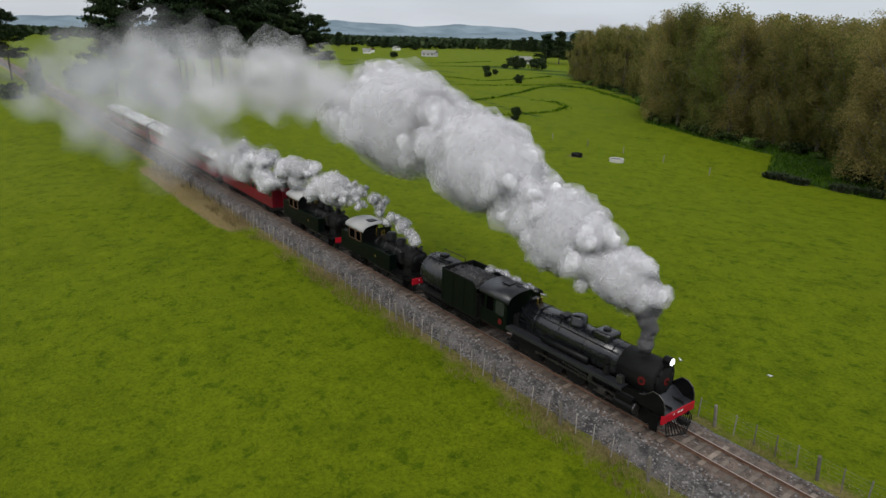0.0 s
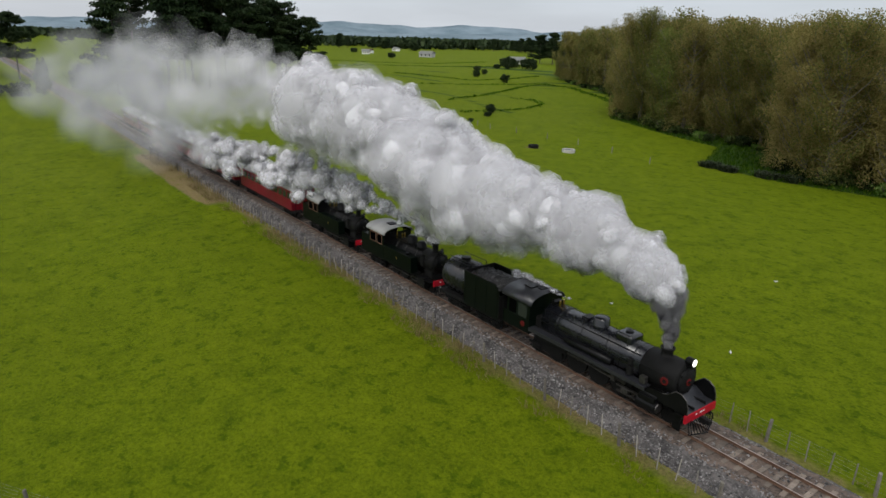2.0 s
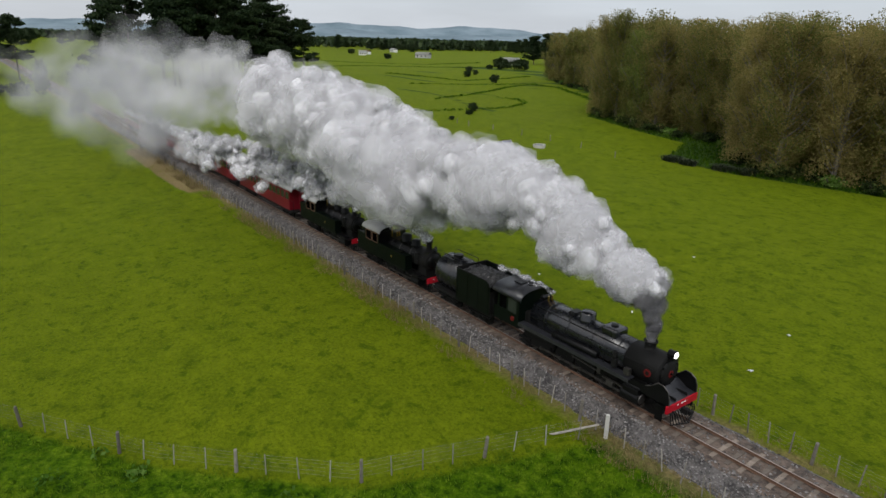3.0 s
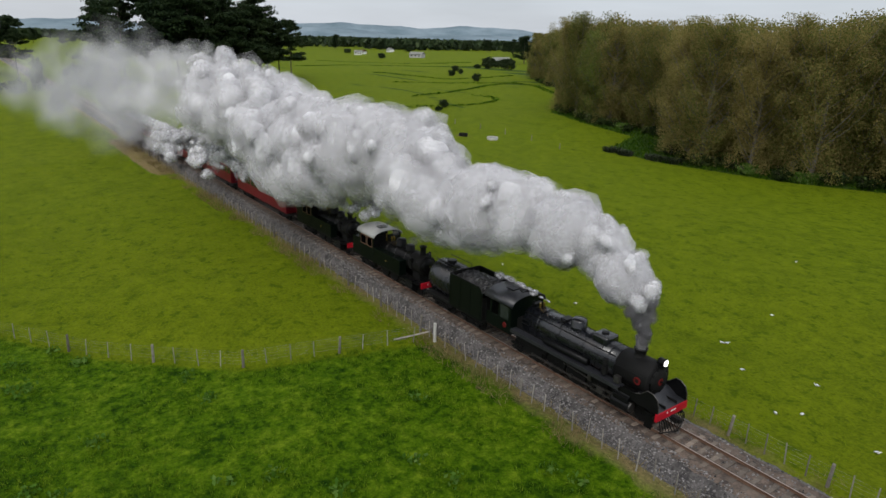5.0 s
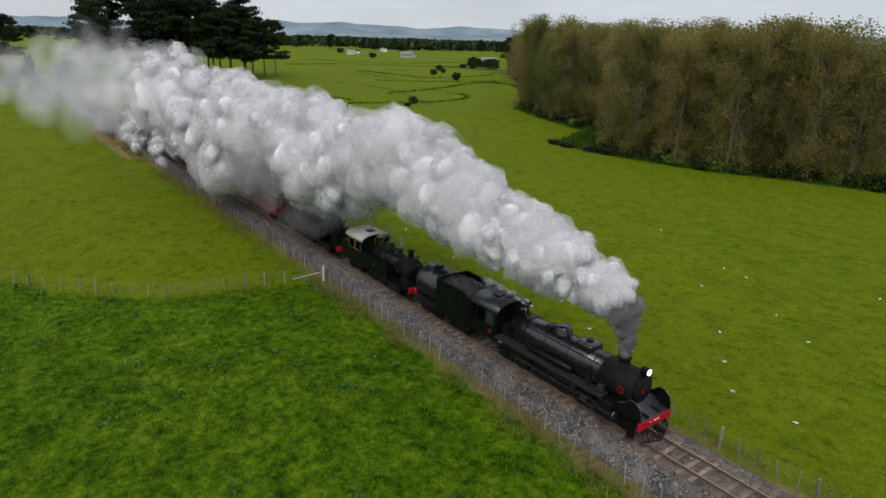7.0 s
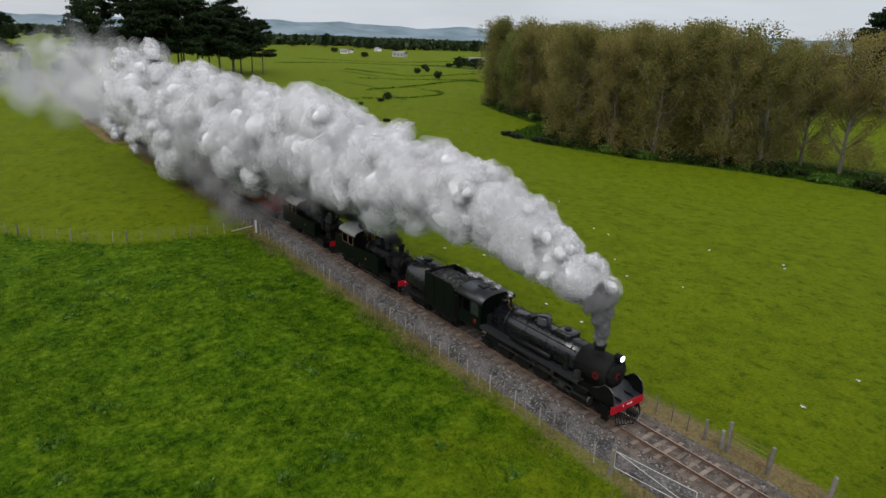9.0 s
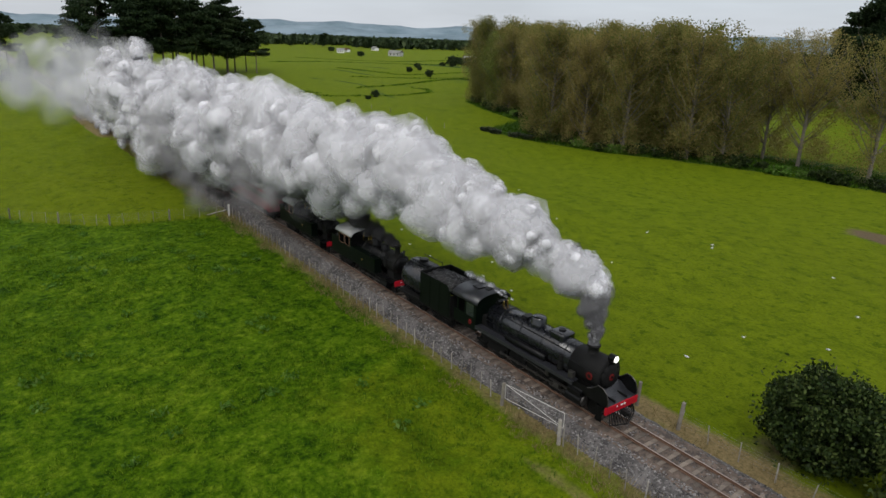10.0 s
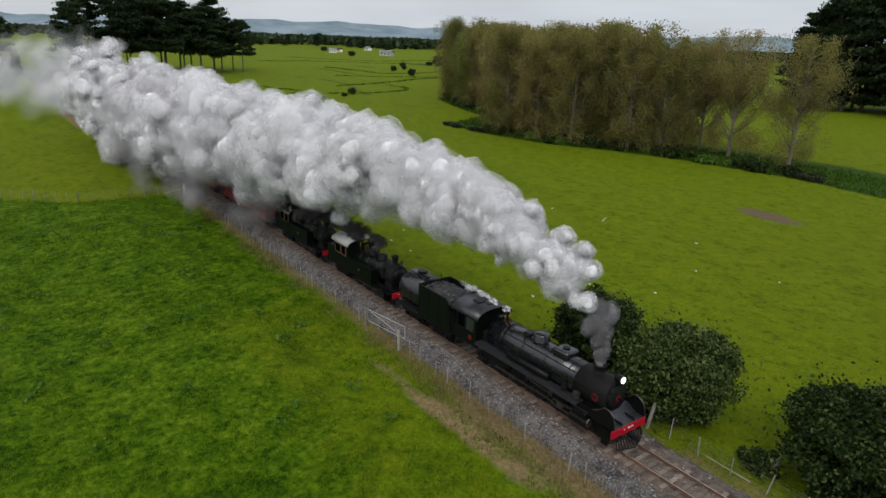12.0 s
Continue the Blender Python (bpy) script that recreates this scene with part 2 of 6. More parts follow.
M_STEEL = surface("oily_steel", (0.03, 0.028, 0.027), (0.10, 0.095, 0.09), 6, 0.45, 0.7, 0.2)
M_COAL = surface("coal", (0.006, 0.006, 0.007), (0.03, 0.03, 0.032), 3, 0.5, 0, 1.0, 9, island=0.4)
M_ROOFGREY = surface("grey_roof_paint", (0.30, 0.30, 0.30), (0.42, 0.42, 0.41), 1.0, 0.6, 0, 0.2, 12)
M_WHITEROOF = surface("pale_roof_paint", (0.45, 0.45, 0.45), (0.62, 0.62, 0.61), 0.8, 0.6, 0, 0.2, 12)
M_CARRED = surface("carriage_red", (0.115, 0.004, 0.010), (0.175, 0.007, 0.016), 1.0, 0.45, 0, 0.1, gloss=0.25)
M_MAROON = surface("faded_maroon", (0.10, 0.017, 0.016), (0.15, 0.028, 0.026), 1.0, 0.55, 0, 0.1)
M_BRASS = surface("brass", (0.42, 0.26, 0.08), (0.60, 0.40, 0.14), 8, 0.3, 1.0, 0.1)
M_WHITE = surface("white_paint", (0.62, 0.62, 0.60), (0.80, 0.80, 0.78), 4, 0.5, 0, 0.1)
M_POST = surface("weathered_post", (0.085, 0.075, 0.06), (0.20, 0.18, 0.15), 3, 0.9, 0, 0.5, 25, rand=0.4)
M_BATTEN = surface("grey_batten", (0.12, 0.11, 0.095), (0.31, 0.285, 0.25), 3, 0.9, 0, 0.4, 25, rand=0.35)
M_PALEPOST = surface("pale_concrete_post", (0.36, 0.35, 0.33), (0.55, 0.54, 0.50), 3, 0.9, 0, 0.4)
M_WIRE = surface("galvanised_wire", (0.16, 0.16, 0.16), (0.28, 0.28, 0.28), 5, 0.5, 0.8, 0)
M_RUSTY = surface("rusty_steel", (0.10, 0.05, 0.03), (0.22, 0.12, 0.075), 6, 0.8, 0.2, 0.3)
M_BARK = surface("bark", (0.055, 0.045, 0.035), (0.15, 0.125, 0.10), 2, 0.9, 0, 0.8, 14)
M_PALEBARK = surface("pale_bark", (0.085, 0.075, 0.06), (0.19, 0.168, 0.14), 2, 0.9, 0, 0.6, 14)
M_POPLAR = leaf_material("bronze_spring_leaves", (0.105, 0.135, 0.028), (0.215, 0.190, 0.060), (0.310, 0.250, 0.095), 0.8, 0.5)
M_POPLARGREEN = leaf_material("green_spring_leaves", (0.095, 0.150, 0.026), (0.170, 0.215, 0.048), (0.255, 0.270, 0.080), 0.8, 0.5)
M_PINE = leaf_material("pine_needles", (0.010, 0.022, 0.008), (0.020, 0.036, 0.012), (0.036, 0.052, 0.020), 0.6, 0.15)
M_BUSH = leaf_material("dark_bush_leaves", (0.008, 0.016, 0.004), (0.026, 0.046, 0.010), (0.092, 0.120, 0.034), 0.5, 0.2)
M_FLAX = leaf_material("flax_blades", (0.012, 0.020, 0.008), (0.030, 0.042, 0.020), (0.070, 0.078, 0.050), 0.4, 0.15)
M_GRASS = leaf_material("grass_blades", (0.055, 0.105, 0.003), (0.110, 0.165, 0.004), (0.165, 0.210, 0.008), 0.8, 0.3)
M_LONGGRASS = leaf_material("long_grass_blades", (0.018, 0.056, 0.002), (0.055, 0.118, 0.003), (0.140, 0.205, 0.012), 0.8, 0.3)
M_DRYGRASS = leaf_material("dry_grass_blades", (0.12, 0.095, 0.035), (0.22, 0.17, 0.08), (0.34, 0.27, 0.15), 0.8, 0.3)
M_WEED = leaf_material("weed_leaves", (0.050, 0.120, 0.010), (0.090, 0.175, 0.026), (0.160, 0.240, 0.060), 0.7, 0.35)
M_FARTREE = leaf_material("far_tree_leaves", (0.014, 0.026, 0.010), (0.028, 0.046, 0.018), (0.050, 0.070, 0.028), 0.7, 0.15)
M_SMOKE = smoke_material("white_smoke", (0.73, 0.73, 0.755), (0.78, 0.78, 0.805), 1.0, 1.0, 0.0, 1.6, 0.9)
M_VEIL = smoke_material("smoke_fringe", (0.75, 0.75, 0.775), (0.80, 0.80, 0.825), 0.03, 0.34, 0.25, 1.3, 0.9)
M_GREYSMOKE = smoke_material("grey_smoke", (0.13, 0.13, 0.137), (0.30, 0.30, 0.305), 0.3, 0.7)
M_GREYVEIL = smoke_material("grey_smoke_fringe", (0.13, 0.13, 0.137), (0.30, 0.30, 0.305), 0.02, 0.35)
M_DARKSMOKE = smoke_material("dark_smoke", (0.035, 0.033, 0.034), (0.10, 0.097, 0.10), 0.04, 0.55)
M_THIN = smoke_material("thinning_smoke", (0.86, 0.86, 0.88), (0.93, 0.93, 0.95), 0.0, 0.085, 0.4, 1.2, 0.9)
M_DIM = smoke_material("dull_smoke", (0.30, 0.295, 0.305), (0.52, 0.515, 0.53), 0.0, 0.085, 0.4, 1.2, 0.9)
M_HAZE = smoke_material("smoke_haze", (0.78, 0.79, 0.82), (0.88, 0.89, 0.92), 0.0, 0.030, 0.4, 0.9, 0.9)
m_, n_, l_, M_LAMP = nodes_of("lit_lamp_glass")
M_LAMP.inputs["Emission Color"].default_value, M_LAMP.inputs["Emission Strength"].default_value = (1.0, 0.98, 0.92, 1), 2.2
M_LAMP = m_
m_, n_, l_, M_GLASS = nodes_of("window_glass")
M_GLASS.inputs["Base Color"].default_value, M_GLASS.inputs["Roughness"].default_value = (0.02, 0.025, 0.025, 1), 0.08
M_GLASS = m_
# the hills' blue-grey base colour stands in for distance haze
m_, n_, l_, M_HAZED_HILL = nodes_of("hazed_far_hills")
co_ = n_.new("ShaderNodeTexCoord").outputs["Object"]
l_.new(ramp_node(n_, l_, noise_node(n_, l_, co_, 0.006, 5), [(0.35, (0.09, 0.14, 0.17)), (0.65, (0.18, 0.24, 0.28))]), M_HAZED_HILL.inputs["Base Color"])
M_HAZED_HILL.inputs["Roughness"].default_value = 1.0
M_HAZED_HILL = m_


# ---- building helpers ----
def link(name, bm, material, parent=None, label="", smooth=False):
    me = bpy.data.meshes.new(name)
    bm.to_mesh(me)
    bm.free()
    me.materials.append(material)
    if smooth:
        me.shade_smooth()
    ob = new(name, me)
    if parent is not None:
        ob.parent = parent
    if label:
        ob["label"] = label
    return ob


def part(name, bm, material, parent, label="", smooth=False):
    return link(name, bm, material, parent, label, smooth)


def shared(name, me, parent, m):
    ob = new(name, me)
    ob.parent = parent
    ob.matrix_basis = m
    return ob


def thing(name, label, category, group="", at=None):
    ob = new(name)
    ob.empty_display_size = 0.3
    if at is not None:
        ob.matrix_basis = at
    return tagged(ob, label, category, group)


def box(bm, x0, x1, y0, y1, z0, z1, bevel=0.0):
    r = bmesh.ops.create_cube(bm, size=1.0, matrix=Matrix.LocRotScale(((x0 + x1) / 2, (y0 + y1) / 2, (z0 + z1) / 2), None, (abs(x1 - x0), abs(y1 - y0), abs(z1 - z0))))
    if bevel:
        es = list({e for v in r["verts"] for e in v.link_edges})
        bmesh.ops.bevel(bm, geom=es, offset=bevel, segments=2, affect="EDGES", profile=0.6)
    return bm


def rod(bm, a, b, r0, r1=None, seg=12, caps=True):
    a, b = Vector(a), Vector(b)
    d = b - a
    m = Matrix.Translation((a + b) / 2) @ d.to_track_quat("Z", "Y").to_matrix().to_4x4()
    bmesh.ops.create_cone(bm, cap_ends=caps, segments=seg, radius1=r0, radius2=r0 if r1 is None else r1, depth=d.length, matrix=m)
    return bm


def lathe(bm, profile, origin=(0, 0, 0), axis="x", seg=32):
    """A body of revolution from (along, radius) pairs."""
    rings = []
    for u, r in profile:
        ring = []
        for k in range(seg):
            w = 2 * math.pi * k / seg
            c, s = r * math.cos(w), r * math.sin(w)
            v = (u, c, s) if axis == "x" else (c, s, u) if axis == "z" else (c, u, s)
            ring.append(bm.verts.new(Vector(origin) + Vector(v)))
        rings.append(ring)
    for a, b in zip(rings, rings[1:]):
        for k in range(seg):
            bm.faces.new((a[k], a[(k + 1) % seg], b[(k + 1) % seg], b[k]))
    for ring in (rings[0], rings[-1]):
        bm.faces.new(ring)
    bmesh.ops.recalc_face_normals(bm, faces=bm.faces[:])
    return bm


def prism(bm, outline, y0, y1):
    """A plate cut from an outline in x and z, between two y."""
    a = [bm.verts.new((x, y0, z)) for x, z in outline]
    b = [bm.verts.new((x, y1, z)) for x, z in outline]
    bm.faces.new(a)
    bm.faces.new(b[::-1])
    for k in range(len(a)):
        bm.faces.new((a[k], b[k], b[(k + 1) % len(a)], a[(k + 1) % len(a)]))
    bmesh.ops.recalc_face_normals(bm, faces=bm.faces[:])
    return bm


def arch(bm, x0, x1, half, z_eave, z_top, thick=0.05, seg=14, over=0.0):
    """A curved roof sheet along x."""
    tops, lows = [], []
    for k in range(seg + 1):
        w = math.pi * k / seg
        y = -(half + over) * math.cos(w)
        z = z_eave + (z_top - z_eave) * math.sin(w) ** 0.8
        tops.append((y, z))
        lows.append((y * 0.98, z - thick))
    loop = tops + lows[::-1]
    a = [bm.verts.new((x0, y, z)) for y, z in loop]
    b = [bm.verts.new((x1, y, z)) for y, z in loop]
    n = len(loop)
    for k in range(n):
        bm.faces.new((a[k], a[(k + 1) % n], b[(k + 1) % n], b[k]))
    for ring in (a, b):
        for k in range(seg):
            bm.faces.new((ring[k], ring[k + 1], ring[n - 2 - k], ring[n - 1 - k]))
    bmesh.ops.recalc_face_normals(bm, faces=bm.faces[:])
    return bm


def tube(bm, pts, r, seg=5):
    """One bent rod through all the points."""
    pts = [Vector(p) for p in pts]
    rings = []
    for k, p in enumerate(pts):
        d = (pts[min(k + 1, len(pts) - 1)] - pts[max(k - 1, 0)]).normalized()
        u = d.orthogonal().normalized() if abs(d.z) > 0.99 else d.cross(Vector((0, 0, 1))).normalized()
        v = d.cross(u)
        rings.append([bm.verts.new(p + r * (math.cos(a) * u + math.sin(a) * v)) for a in (2 * math.pi * i / seg for i in range(seg))])
    for a, b in zip(rings, rings[1:]):
        for i in range(seg):
            bm.faces.new((a[i], a[(i + 1) % seg], b[(i + 1) % seg], b[i]))
    bm.faces.new(rings[0])
    bm.faces.new(rings[-1])
    bmesh.ops.recalc_face_normals(bm, faces=bm.faces[:])
    return bm


def B():
    return bmesh.new()


def quads_mesh(name, verts, material, per=4):
    """One mesh from a plain run of polygons that share no points."""
    v = np.asarray(verts, float).reshape(-1, 3)
    k = len(v) // per
    me = bpy.data.meshes.new(name)
    me.from_pydata(v.tolist(), [], np.arange(k * per).reshape(k, per).tolist())
    me.materials.append(material)
    return me


# ---- the land ----
def smooth(a, b, v):
    u = np.clip((v - a) / (b - a), 0, 1)
    return u * u * (3 - 2 * u)


CROSS_FENCE = [(16.8, -2.9), (15.2, -6.5), (12.4, -13.9), (5.6, -20.3), (-4.0, -27.0), (-22.0, -38.0), (-60.0, -62.0)]


def land(x, y):
    """The height of the ground."""
    x, y = np.asarray(x, float), np.asarray(y, float)
    z = -0.78 - 0.25 * smooth(3.4, 8, np.abs(y))
    z = z - 0.75 * smooth(8, 22, -y)
    z = z - 1.5 * smooth(25, 66, y) * smooth(-75, -25, x) * (1 - smooth(140, 260, y))
    z = z + 0.10 * np.sin(x * 0.21 + 1.3 * np.sin(y * 0.13)) * np.sin(y * 0.17 + 0.6) * smooth(4, 10, np.abs(y))
    far = np.hypot(x + 20, y)
    z = z + 0.9 * smooth(120, 400, far) * np.sin(x * 0.017 + 2.0) * np.sin(y * 0.021)
    # the rise on which the far stand of pines grows, with the cutting of the line
    z = z + 2.2 * smooth(-170, -230, x) * smooth(3.5, 14, np.abs(y)) * smooth(260, 90, np.abs(y))
    return z


def stream_y(x):
    """The rank strip along the wood's near edge."""
    return np.interp(x, [-260, -190, -125, -88, -76, -60, -42, -34, -20, 0, 25, 45, 70, 120], [235, 200, 158, 120, 101, 95, 92, 74, 72, 76, 86, 88, 84, 80])


def grid_axis(lo, hi, fine, out):
    a = list(np.arange(lo, hi + 0.01, fine))
    d = fine
    left, right = [a[0]], [a[-1]]
    while right[-1] < out:
        d *= 1.16
        right.append(right[-1] + d)
        left.append(left[-1] - d)
    return np.array(left[:0:-1] + a + right[1:])


def build_ground():
    gx, gy = grid_axis(-80, 112, 1.0, 4200), grid_axis(-46, 104, 1.0, 4200)
    X, Y = np.meshgrid(gx, gy, indexing="ij")
    Z = land(X, Y)
    nx, ny = X.shape
    idx = np.arange(nx * ny).reshape(nx, ny)
    faces = np.stack([idx[:-1, :-1], idx[1:, :-1], idx[1:, 1:], idx[:-1, 1:]], -1).reshape(-1, 4)
    me = bpy.data.meshes.new("ground")
    me.from_pydata(np.stack([X, Y, Z], -1).reshape(-1, 3).tolist(), [], faces.tolist())
    me.materials.append(M_GROUND)
    me.shade_smooth()
    cf = np.array(CROSS_FENCE[::-1])
    fence_x = np.interp(Y, cf[:, 1], cf[:, 0])
    lush = smooth(-0.5, 1.5, X - fence_x) * (Y < -2) * (1 - 0.55 * smooth(38, 60, X) * smooth(-16, -9, Y))
    dry = np.where(Y < 0, 0.62 * smooth(4.6, 3.3, -Y), 0.55 * smooth(4.4, 3.2, Y)) * (np.abs(Y) < 6)
    dry = np.maximum(dry, smooth(5.2, 3.2, -Y) * (Y < 0) * np.maximum(smooth(66, 72, X), smooth(-42, -48, X) * smooth(-78, -70, X)) * 0.95)
    dry = np.maximum(dry, 1.25 * smooth(6.4, 4.6, -Y) * (Y < -2) * smooth(-38, -46, X) * smooth(-80, -70, X))
    dry = np.maximum(dry, 0.85 * np.exp(-((Y + 4.6 + 0.04 * (X - 62)) / 0.45) ** 2) * smooth(60, 65, X) * smooth(82, 76, X))
    dry = np.maximum(dry, 0.85 * smooth(5.4, 3.6, Y) * (Y > 2) * smooth(52, 57, X) * smooth(80, 72, X))
    mud = 1.0 * np.exp(-(((X - 55.2) / 5.2) ** 2 + ((Y - 58.6 + 0.12 * (X - 55.2)) / 3.2) ** 2))
    for cx, cy, r in ((-56, 56, 2.2), (-290, 190, 8), (-50, 59, 1.0), (70, 5.5, 2.0)):
        mud = np.maximum(mud, 0.75 * np.exp(-(((X - cx) / r) ** 2 + ((Y - cy) / r) ** 2)))
    sy = stream_y(X)
    rank = smooth(-2, 1.5, Y - sy) * (1 - smooth(14, 30, Y - sy)) * (X < 110) * (X > -300)
    # ditches that wind over the far pasture
    for k, (y0, amp, x0, x1) in enumerate(((95, 9, -190, -96), (128, 12, -230, -110), (165, 16, -330, -150), (215, 20, -420, -180), (120, 14, -420, -200))):
        line = y0 + amp * np.sin((X - x0) * 0.045 + k)
        rank = np.maximum(rank, 0.8 * np.exp(-((Y - line) / 1.8) ** 2) * (X > x0) * (X < x1))
    for name, arr in (("lush", lush), ("dry", dry), ("mud", mud), ("rank", rank)):
        at = me.attributes.new(name, "FLOAT", "POINT")
        at.data.foreach_set("value", arr.reshape(-1).astype(np.float32))
    ob = new("ground", me)
    return tagged(ob, "green pasture with short grass, lush patches and ditches", "ground", kind="structure")


build_ground()


# ---- the line ----
def build_track():
    track = tagged(new("track"), "single narrow-gauge line on weathered sleepers in grey ballast", "railway track", kind="structure")
    # ballast bed with sloping shoulders
    sec = [(-2.55, -0.82), (-2.1, -0.62), (-1.5, -0.22), (-1.1, -0.16), (1.1, -0.16), (1.55, -0.21), (2.2, -0.6), (2.6, -0.80)]
    xs = np.concatenate([np.arange(-420, -80, 4.0), np.arange(-80, 112, 0.5), np.arange(112, 400, 6.0)])
    rng = np.random.RandomState(4)
    verts, faces = [], []
    for x in xs:
        for y, z in sec:
            j = 0.0 if -80 > x or x > 112 else 1.0
            verts.append((x, y + j * rng.normal(0, 0.05), z + j * rng.normal(0, 0.012)))
    k = len(sec)
    for i in range(len(xs) - 1):
        for j in range(k - 1):
            faces.append((i * k + j, (i + 1) * k + j, (i + 1) * k + j + 1, i * k + j + 1))
    me = bpy.data.meshes.new("ballast_bed")
    me.from_pydata(verts, [], faces)
    me.materials.append(M_BALLAST)
    me.materials.append(M_RUSTBED)
    for f in me.polygons:
        f.material_index = 1 if abs(f.center.y) < 1.4 else 0
    bed = new("ballast_bed", me)
    bed.parent = track
    # loose stones on the bed, thickest on the shoulder
    tv, tf = [], []
    base = np.array([(1, 0, 0), (0, 1, 0), (-1, 0, 0), (0, -1, 0), (0, 0, 0.8)])
    for i in range(30000):
        x = rng.uniform(-45, 104)
        y = rng.uniform(-2.5, -1.15) if rng.rand() < 0.66 else rng.uniform(-0.6, 2.5)
        z = np.interp(y, [s[0] for s in sec], [s[1] for s in sec])
        r = rng.uniform(0.028, 0.075)
        w = rng.uniform(0, 6.28)
        c, s = math.cos(w), math.sin(w)
        p = base * (r * rng.uniform(0.7, 1.3), r * rng.uniform(0.7, 1.3), r * rng.uniform(0.8, 1.5))
        p = np.stack([p[:, 0] * c - p[:, 1] * s + x, p[:, 0] * s + p[:, 1] * c + y, p[:, 2] + z], 1)
        o = len(tv)
        tv.extend(p.tolist())
        tf.extend([(o, o + 1, o + 4), (o + 1, o + 2, o + 4), (o + 2, o + 3, o + 4), (o + 3, o, o + 4)])
    me = bpy.data.meshes.new("ballast_stones")
    me.from_pydata(tv, [], tf)
    me.materials.append(M_STONE)
    st = new("ballast_stones", me)
    st.parent = track
    tagged(st, "loose grey ballast stones", kind="stuff")
    # rails: foot, web and head
    for y in (-0.57, 0.57):
        bm = B()
        box(bm, -420, 400, y - 0.06, y + 0.06, -0.13, -0.115)
        box(bm, -420, 400, y - 0.012, y + 0.012, -0.115, -0.035)
        box(bm, -420, 400, y - 0.034, y + 0.034, -0.035, -0.004)
        rail = part("rail", bm, M_RAIL, track)
        bm = B()
        box(bm, -420, 400, y - 0.026, y + 0.026, -0.004, 0.0)
        part("rail_head", bm, M_RAILTOP, rail)
    return track


TRACK = build_track()


def fence_posts(fence, line, step, post_every, mesh_post, mesh_batten, rng, lean=3.0):
    """Posts and battens along a line of (x, y), standing on the ground."""
    n, carry = 0, 0.0
    for (xa, ya), (xb, yb) in zip(line, line[1:]):
        length = math.hypot(xb - xa, yb - ya)
        d = carry
        while d < length:
            u = d / length
            x, y = xa + (xb - xa) * u, ya + (yb - ya) * u
            z = float(land(x, y)) - 0.06
            m = pose(x, y + rng.normal(0, 0.02), z, rng.normal(0, lean), rng.normal(0, lean), rng.uniform(0, 90))
            if n % post_every == 0:
                shared("post", mesh_post, fence, m)
            else:
                shared("batten", mesh_batten, fence, m @ pose(0, 0, 0.05 + rng.uniform(0, 0.08)))
            n += 1
            d += step * rng.uniform(0.9, 1.1)
        carry = d - length
    # wires
    for h in (0.3, 0.5, 0.7, 0.88, 1.03):
        bm = B()
        pts = []
        for (xa, ya), (xb, yb) in zip(line, line[1:]):
            k = max(2, int(math.hypot(xb - xa, yb - ya) / 5))
            pts += [(xa + (xb - xa) * i / k, ya + (yb - ya) * i / k) for i in range(k)]
        pts.append(line[-1])
        tube(bm, [(*a, float(land(*a)) + h) for a in pts], 0.0028, 4)
        part("wire", bm, M_WIRE, fence)


def post_mesh(name, w, h, material):
    bm = B()
    rod(bm, (0, 0, 0), (0, 0, h), w * 0.55, w * 0.48, seg=8)
    bmesh.ops.translate(bm, verts=[v for v in bm.verts if v.co.z > h * 0.5][:3], vec=(0, 0, -0.03))
    me = bpy.data.meshes.new(name)
    bm.to_mesh(me)
    bm.free()
    me.materials.append(material)
    return me


ME_POST = post_mesh("post", 0.15, 1.22, M_POST)
ME_THIN = post_mesh("thin_post", 0.07, 1.12, M_BATTEN)
ME_BATTEN = post_mesh("batten", 0.052, 1.06, M_BATTEN)
ME_DARKBATTEN = post_mesh("dark_batten", 0.06, 1.08, M_POST)


def build_fences():
    rng = np.random.RandomState(11)
    f = thing("fence", "post and batten wire fence along the line, weathered grey", "fence", "trackside fences")
    fence_posts(f, [(-75, -2.95), (16.8, -2.95)], 0.95, 5, ME_POST, ME_BATTEN, rng)
    f = thing("fence", "post and batten wire fence along the line, pale battens", "fence", "trackside fences")
    fence_posts(f, [(16.9, -2.95), (59.4, -2.95)], 0.95, 4, ME_THIN, ME_BATTEN, rng)
    f = thing("fence", "post and batten wire fence in dry grass beside the ballast", "fence", "trackside fences")
    fence_posts(f, [(64.2, -2.95), (108, -2.95)], 0.95, 5, ME_THIN, ME_BATTEN, rng)
    f = thing("fence", "dark post and wire fence on the far side of the line", "fence", "trackside fences")
    fence_posts(f, [(-60, 2.95), (61.2, 3.05)], 0.93, 5, ME_POST, ME_DARKBATTEN, rng)
    f = thing("fence", "wire fence with leaning pale posts below the bushes", "fence", "trackside fences")
    fence_posts(f, [(66.4, 3.1), (108, 3.3)], 1.6, 3, ME_THIN, ME_BATTEN, rng, 6)
    f = thing("fence", "wire fence across the pasture, grey battens", "fence", "pasture fences")
    fence_posts(f, CROSS_FENCE, 1.45, 4, ME_POST, ME_BATTEN, rng)
    f = thing("fence", "line of single posts across the pasture", "fence", "pasture fences")
    for x, y in ((-80, 63), (-74.6, 62), (-68.5, 63.5), (-61.5, 65), (-54.5, 66), (-46.7, 66), (-38, 65)):
        shared("post", ME_POST, f, pose(x, y, float(land(x, y)) - 0.05, rng.normal(0, 3), rng.normal(0, 3)))


build_fences()


